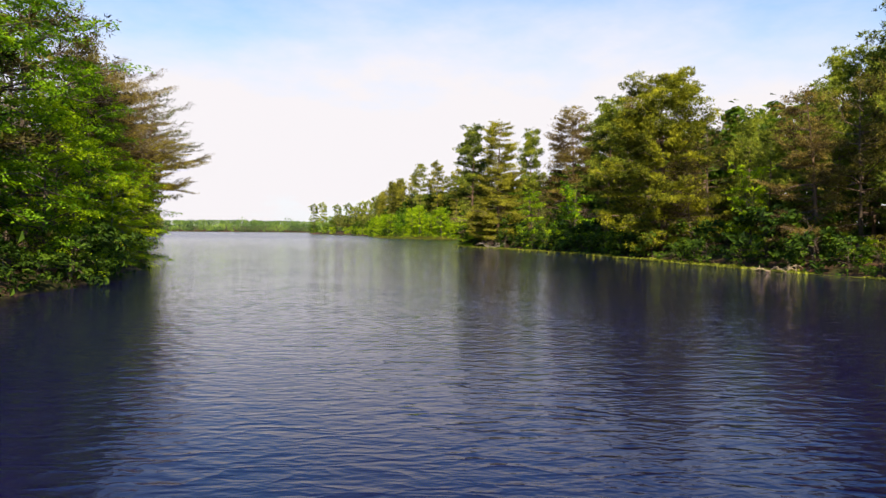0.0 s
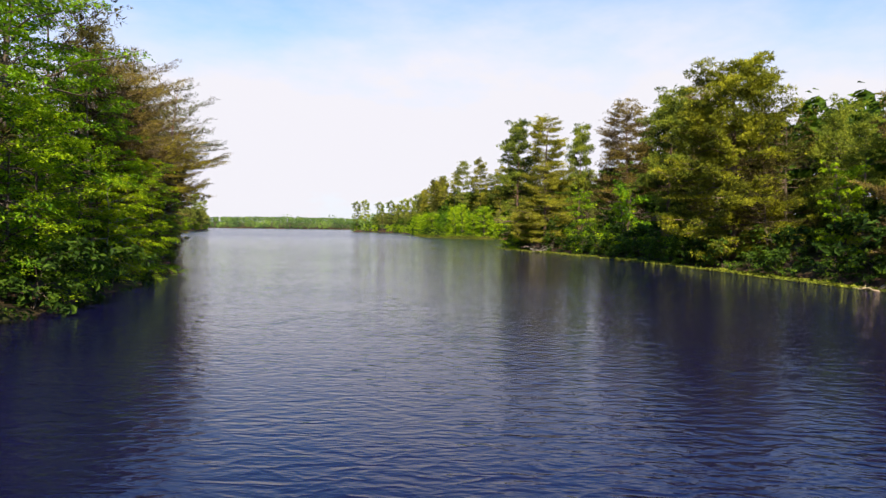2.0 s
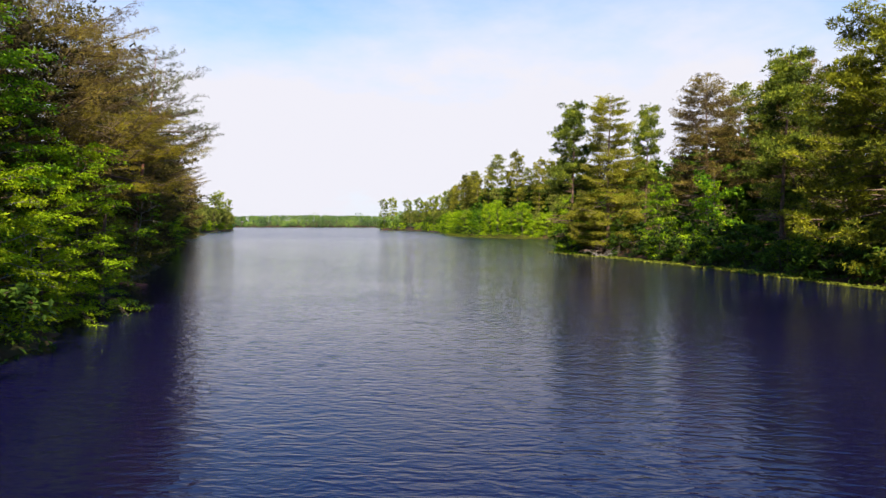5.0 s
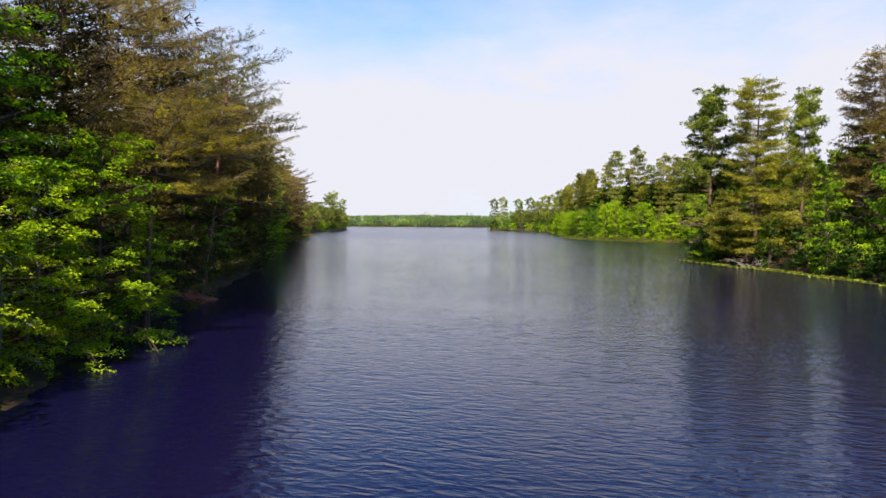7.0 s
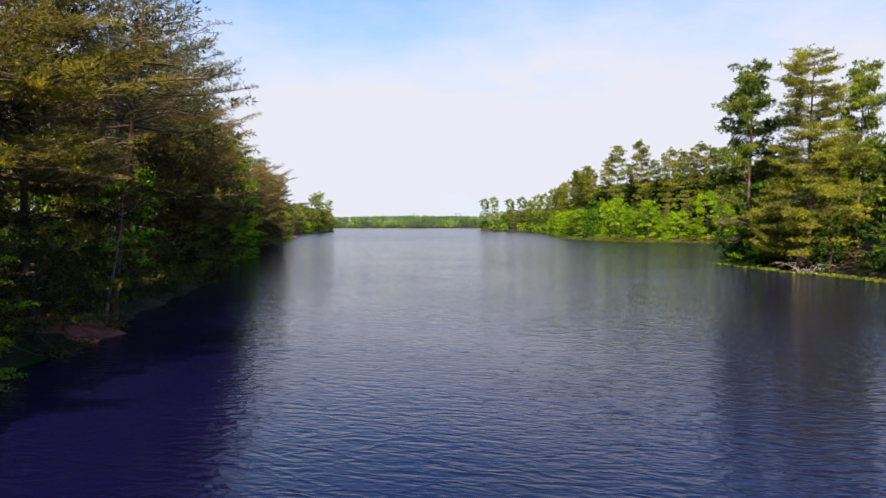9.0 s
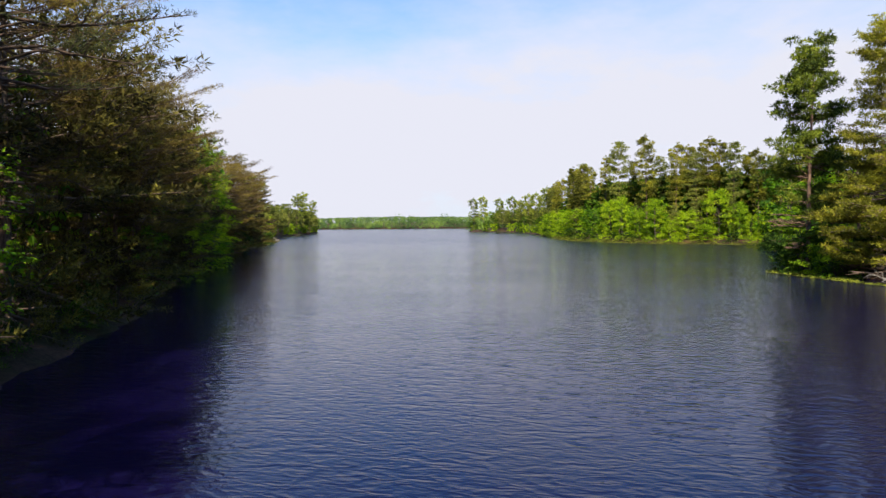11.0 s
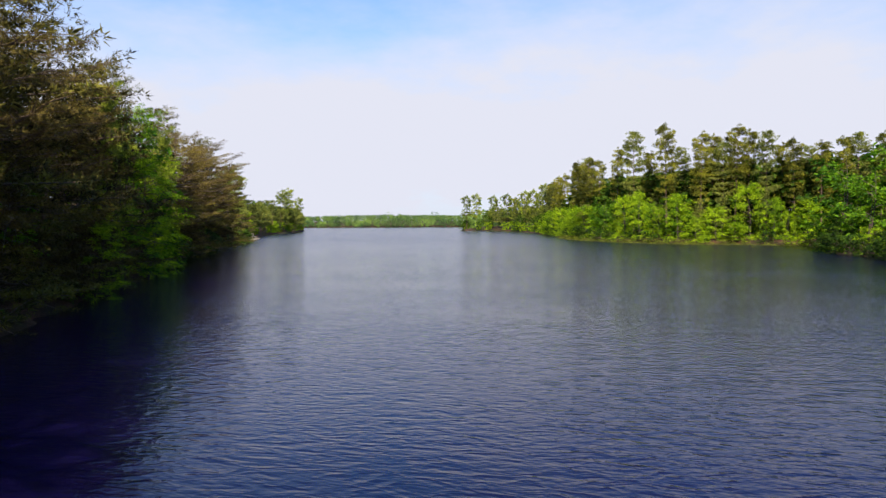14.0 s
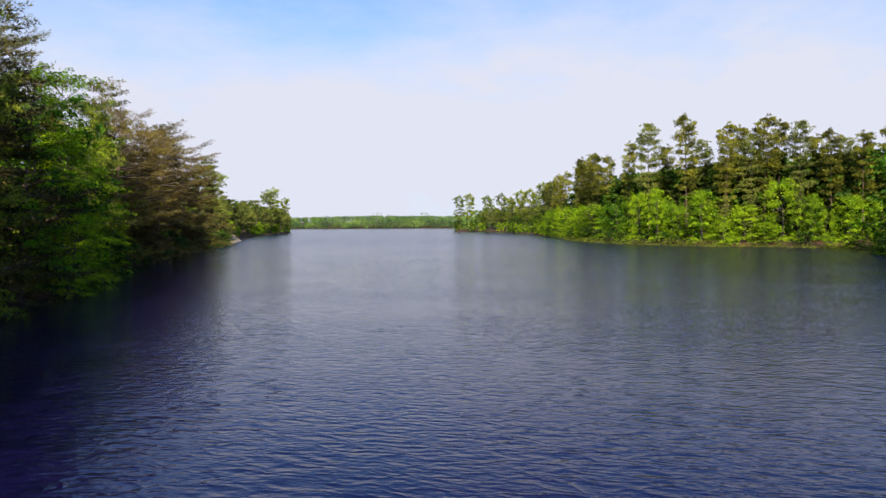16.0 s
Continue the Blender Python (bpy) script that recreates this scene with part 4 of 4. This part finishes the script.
for x, y, h, w in [
    (-27.7, 259.2, 6.5, 5.3), (-22.7, 239.6, 8.6, 6.4), (-16.3, 206.2, 8.3, 9.0), (-11.1, 190.7, 3.8, 3.5), (-8.3, 188.1, 9.9, 4.5), (-6.0, 180.9, 10.6, 4.7),
    (-2.7, 179.2, 7.4, 3.1), (0.1, 174.6, 9.7, 6.2), (2.6, 170.9, 5.2, 3.3), (5.8, 172.0, 6.8, 5.3), (8.6, 170.9, 3.7, 4.7), (11.4, 172.3, 11.2, 5.7),
    (14.4, 169.3, 8.3, 4.1), (16.4, 168.8, 5.6, 2.7), (18.8, 167.0, 7.7, 5.3), (22.6, 166.0, 6.8, 3.9), (-19.0, 222, 7.5, 6.0), (27, 163, 7.5, 5),
]:
    set_tree("oak_m", x, y, h, wide=w / (5.2 * h / 8))
fill(SECOND, 4.0, 196, 252, 2.4, ["oak_m", "oak_m", "shrub_b"], {"oak": (4.5, 8.5), "shrub": (2.5, 4.0)}, 2.8)
fill(SECOND, 2.4, 152, 252, 0.8, ["shrub_a", "shrub_a", "shrub_b"], {"shrub": (1.2, 2.4)}, 1.3)
fill(SECOND, 2.6, 152, 252, 5.0, ["oak_p", "pine_low_o", "oak_p"], {"pine": (9, 11.5), "oak": (6.5, 10)}, 1.7)
fill(SECOND, 3.4, 196, 252, 7.0, ["pine_g", "pine_f", "pine_g"], {"pine": (15.5, 20)}, 2.8)
fill(SECOND, 3.0, 152, 252, 9.0, ["oak_dark_low", "pine_low_o", "oak_dark_low"], {"pine": (11, 14), "oak": (9, 12)}, 2.0)
fill(SECOND, 2.6, 152, 252, 11, ["oak_dark_low"], {"oak": (9, 12)}, 1.3)
for back in (15, 19, 24):
    fill(SECOND, 3.4, 142, 252, back, ["oak_dark_low"], {"oak": (10, 13)}, 2.0)
fill(SECOND, 5.0, 250, 420, 2.4, ["oak_low", "oak_low", "oak_dark_low"], {"oak": (3.5, 6.5)}, 2.8)
fill(SECOND, 4.0, 246, 300, 7.0, ["pine_g", "pine_f", "pine_low_o"], {"pine": (16.5, 20.5)}, 2.8)
fill(SECOND, 3.8, 300, 372, 7.0, ["pine_low", "pine_low_o", "pine_low_o"], {"pine": (13, 17)}, 2.6)
fill(SECOND, 4.4, 246, 372, 11.0, ["pine_low_o"], {"pine": (12, 15.5)}, 2.6)
fill(SECOND, 7.0, 250, 420, 16.0, ["pine_low_o", "oak_dark_low"], {"pine": (11, 14.5), "oak": (8, 10)}, 4.4)
# shade-dark backing where sky would show below the pines
for i in range(46):
    set_tree("oak_dark_low", rand.uniform(12, 52), rand.uniform(178, 206), rand.uniform(9.5, 12.5))
for x, y, h in ((-72, 388, 17.0), (-77.5, 389, 16.6)):
    set_tree("pine_low", x, y, h)

# added growth in shade-dark colours that closes sky gaps at the foot of the right bank
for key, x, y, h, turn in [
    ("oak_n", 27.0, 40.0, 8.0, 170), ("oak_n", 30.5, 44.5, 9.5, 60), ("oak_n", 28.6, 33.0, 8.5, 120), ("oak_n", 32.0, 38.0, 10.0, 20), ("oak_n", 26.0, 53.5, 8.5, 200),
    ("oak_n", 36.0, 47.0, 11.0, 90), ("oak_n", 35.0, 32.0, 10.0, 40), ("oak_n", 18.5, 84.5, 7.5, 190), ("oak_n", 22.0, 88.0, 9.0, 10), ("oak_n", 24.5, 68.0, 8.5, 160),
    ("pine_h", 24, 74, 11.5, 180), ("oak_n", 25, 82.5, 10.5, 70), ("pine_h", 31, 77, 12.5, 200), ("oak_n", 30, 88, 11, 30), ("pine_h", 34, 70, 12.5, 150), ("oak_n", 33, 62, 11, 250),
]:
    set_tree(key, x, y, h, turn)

def build_far_woods():
    """The woods of the far shore and of the hills behind it, one joined sheet of crowns."""
    rng = np.random.default_rng(5)
    geo = Geo()
    spots = []
    for x, y, dx, dy in along(LAKE.tolist(), 4.5, 420, 720):
        for row, off in enumerate((1.2, 5, 12, 22)):
            tall = 7.6 + 2.8 * float(wob(np.array(x), np.array(y), 0.030)) + 2.6 * float(wob(np.array(x), np.array(y), 0.10, 1.0)) + 0.5 * row
            spots.append((x + dy * off + rng.normal() * 1.5, y - dx * off + rng.normal() * 1.5, tall * rng.uniform(0.6, 1.1) + 5.0 * (rng.random() < 0.05) if row else rng.uniform(1.5, 3.5)))
    for i in range(800):
        spots.append((rng.uniform(-640, 140), rng.uniform(960, 1030), rng.uniform(7, 9)))
    xy = np.array(spots)
    keep = shore_distance(xy[:, :2]) > 1
    for (x, y, h), z in zip(xy[keep], land_height(xy[keep, 0], xy[keep, 1])):
        n = 64
        a, u = rng.uniform(0, 6.28, n), rng.uniform(0, 1, n) ** 0.8
        r = h * 0.5 * np.sqrt(np.clip(np.sin(np.pi * (0.08 + 0.88 * u)), 0, 1)) * rng.uniform(0.7, 1.1, n)
        p = np.stack([x + r * np.cos(a), y + r * np.sin(a), z + h * u], -1)
        leaves(geo, p, np.stack([np.cos(a), np.sin(a), 0.6 + 0 * a], -1) + rng.normal(size=(n, 3)) * 0.3, rng.uniform(0.8, 1.6, n), rng, 0.8)
    tagged(new("far_woods", geo.mesh("far_woods", [LEAF_FAR])), "mixed green woods along the far shore and hills", "woods", kind="stuff")


LEAF_FAR = foliage("leaf_far", (0.032, 0.062, 0.030), (0.078, 0.138, 0.044), (0.18, 0.27, 0.055), (1.3, 1.3, 0.6), 0.3, 0.045)
build_far_woods()


def build_shade_woods():
    """Filler trees behind the banks, shade put into their leaf colour: dark patches between the others. Holds the
    unseen rows by the start too.
    """
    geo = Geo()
    for me in SHADE_TREE[1:]:
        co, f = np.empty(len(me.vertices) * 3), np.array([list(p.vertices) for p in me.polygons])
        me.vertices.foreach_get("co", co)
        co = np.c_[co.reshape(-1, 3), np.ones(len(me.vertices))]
        for m in SHADE_SPOTS:
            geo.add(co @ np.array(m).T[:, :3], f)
    tagged(new("deep_woods", geo.mesh("deep_woods", [LEAF_SHADED])), "leafy filler trees behind the banks, coloured as in shade, some unseen by the start", "woods", kind="stuff")


build_shade_woods()


def build_water_weed(name, line, y0, y1, width, seed, tall, bulge=0.0):
    """A floating fringe of yellow-green weed along the shore, thick and thin, with low shoots; bulge widens it off the headland."""
    rng = np.random.default_rng(seed)
    geo = Geo()
    P = []
    for x, y, dx, dy in along(line, 0.16, y0, y1):
        edge = 0.42 + 0.50 * float(wob(np.array(x), np.array(y), 0.16, seed)) + 0.3 * float(wob(np.array(x), np.array(y), 0.7, seed)) + bulge * (math.exp(-((y - 90) / 8) ** 2) if y < 120 else 1)
        w = width * min(1.5, max(0.03, edge))
        for k in range(int(1 + 5 * w) if edge > 0.18 else 0):
            o = -rng.uniform(0, w) + 0.15 * rng.normal() * edge
            P.append((x - dy * o + rng.normal() * 0.1, y + dx * o + rng.normal() * 0.1, 0.02 + rng.random() ** 2 * tall * min(1, max(0.1, edge))))
    P = np.array(P)
    leaves(geo, P, np.array([0, 0, 0.8]) + rng.normal(size=P.shape) * 0.4, rng.uniform(0.10, 0.30, len(P)), rng, 0.8)
    # the mat itself, five strips deep, with a ragged rim
    rows = []
    for x, y, dx, dy in along(line, 0.4, y0, y1):
        edge = 0.42 + 0.50 * float(wob(np.array(x), np.array(y), 0.16, seed)) + 0.3 * float(wob(np.array(x), np.array(y), 0.7, seed)) + bulge * (math.exp(-((y - 90) / 8) ** 2) if y < 120 else 1)
        w, rim = width * min(1.5, max(0.0, edge)) + 0.05, 0.10 * rng.normal() * max(0, edge)
        rows.append([(x + dy * (w * k / 5 + rim * (1 - k / 5)), y - dx * (w * k / 5 + rim * (1 - k / 5)), 0.012 + 0.02 * rng.random() * (0 < k < 5)) for k in range(6)])
    n = len(rows)
    i = (np.arange(n - 1)[:, None] * 6 + np.arange(5)).ravel()
    geo.add(np.array(rows).reshape(-1, 3), np.stack([i, i + 1, i + 7, i + 6], -1))
    tagged(new(name, geo.mesh(name, [ALGAE])), "yellow-green floating weed fringing the shore", "water weed", kind="stuff")


build_water_weed("water_weed", WEED_LINE, 26, 100, 3.2, 3, 0.10, 0.6)
SECOND_WEED = [(17, 153.5), (19, 159.5), (8.2, 166.8), (0.4, 167.8), (-9.6, 178.4), (-17.8, 194.8), (-22.8, 213.4)]
build_water_weed("water_weed", SECOND_WEED, 151, 213, 3.4, 4, 1.0, 0.3)


# ---------------------------------------------------------------- smaller things on the banks


def part(name, me, parent, label=""):
    ob = new(name, me)
    ob.parent = parent
    if label:
        ob["label"] = label
    return ob


def brush_pile(x, y, z, count, length, spread, label, seed, mat):
    """Bleached fallen boughs at the water's edge, each stick a part."""
    rng = np.random.default_rng(seed)
    root = tagged(new("brush_pile"), label, "driftwood", "fallen boughs on the shore")
    root.matrix_basis = pose(x, y, z)
    for i in range(count):
        a, ln = rng.uniform(0, 6.28), length * rng.uniform(0.5, 1.1)
        d = np.array([math.cos(a), math.sin(a), 0])
        s = np.linspace(0, 1, 6)
        base = np.array([rng.normal() * spread, rng.normal() * spread, 0.0])
        path = base + d * (s * ln)[:, None] + np.array([0, 0, 1.0]) * (0.75 * ln * rng.uniform(0.15, 0.7) * np.sin(s * 2.4) - 0.04)[:, None]
        path[1:] += rng.normal(size=(5, 3)) * 0.05 * ln
        path[:, 2] = np.maximum(path[:, 2], -0.12)
        g = Geo()
        r = rng.uniform(0.022, 0.05)
        g.tube(path, r * np.linspace(1, 0.25, 6), 5)
        for k in range(3):
            p0 = path[rng.integers(2, 5)]
            e = p0 + unit(d + rng.normal(size=3) * 0.8) * ln * 0.28
            g.tube([p0, (p0 + e) / 2 + rng.normal(size=3) * 0.02, e], [r * 0.45, r * 0.3, r * 0.1], 4)
        part("stick", g.mesh("stick", [mat], True), root)


brush_pile(7.4, 85.2, 0.08, 13, 1.35, 0.6, "tangle of bleached dead boughs at the foot of the pine", 41, BARK_GREY)
brush_pile(20.4, 35.2, 0.05, 13, 1.05, 0.7, "pale pinkish heap of fallen boughs on the weed edge", 42, DRIFTWOOD)
brush_pile(-61.5, 119.5, 0.05, 8, 2.4, 1.2, "grey fallen boughs trailing into the water", 43, BARK_GREY)
brush_pile(-70.5, 143, 0.05, 7, 2.8, 1.2, "grey fallen boughs trailing into the water", 44, BARK_GREY)


def ground_patch(name, cx, cy, rx, ry, turn, mat, label, lift=0.03, seed=1):
    """A bare patch that lies on the ground, with a ragged edge."""
    rng = np.random.default_rng(seed)
    n, rings = 40, 7
    a = np.arange(n) * 2 * np.pi / n
    edge = 1 + 0.16 * np.sin(3 * a + 1) + 0.1 * np.sin(7 * a) + 0.05 * rng.normal(size=n)
    pts = [(cx, cy)]
    for k in range(1, rings + 1):
        u, v = rx * edge * np.cos(a) * k / rings, ry * edge * np.sin(a) * k / rings
        pts += list(zip(cx + u * math.cos(turn) - v * math.sin(turn), cy + u * math.sin(turn) + v * math.cos(turn)))
    pts = np.array(pts)
    z = land_height(pts[:, 0], pts[:, 1]) + lift
    z = np.maximum(z, 0.05)
    z[-n:] -= lift + 0.12
    faces = [(0, 1 + i, 1 + (i + 1) % n) for i in range(n)]
    for k in range(rings - 1):
        o = 1 + k * n
        faces += [(o + i, o + n + i, o + n + (i + 1) % n, o + (i + 1) % n) for i in range(n)]
    me = mesh_from(name, np.c_[pts, z], faces, [mat], True)
    tagged(new(name, me), label, "ground", kind="structure")


def earth(name, dark, light):
    m, t, p = shader(name, 0.95, 0.1)
    co = t.nodes.new("ShaderNodeTexCoord")
    n1 = node(t, "ShaderNodeTexNoise", Scale=1.3, Detail=7.0, Roughness=0.7)
    t.links.new(co.outputs["Object"], n1.inputs["Vector"])
    r = ramp(t, n1.outputs["Fac"], [(0.34, dark), (0.66, light)])
    t.links.new(r.outputs[0], p.inputs["Base Color"])
    bp = node(t, "ShaderNodeBump", Strength=0.7, Distance=0.08)
    t.links.new(n1.outputs["Fac"], bp.inputs["Height"])
    t.links.new(bp.outputs[0], p.inputs["Normal"])
    return m


CLAY, SAND = earth("red_clay", (0.20, 0.055, 0.035), (0.44, 0.13, 0.085)), earth("sand", (0.26, 0.19, 0.13), (0.46, 0.36, 0.26))
ground_patch("clay_slope", -24.0, 48.4, 2.6, 1.5, radians(115), CLAY, "bare red clay slope under the trees by the water", 0.04, 2)
ground_patch("sand_bar", -104.0, 212, 28, 2.6, radians(117), SAND, "strip of pale sand along the shore of the point", 0.5, 3)
brush_pile(-94.2, 193.5, 0.0, 2, 3.2, 0.4, "bare dead limbs slanting out of the water", 45, DRIFTWOOD)
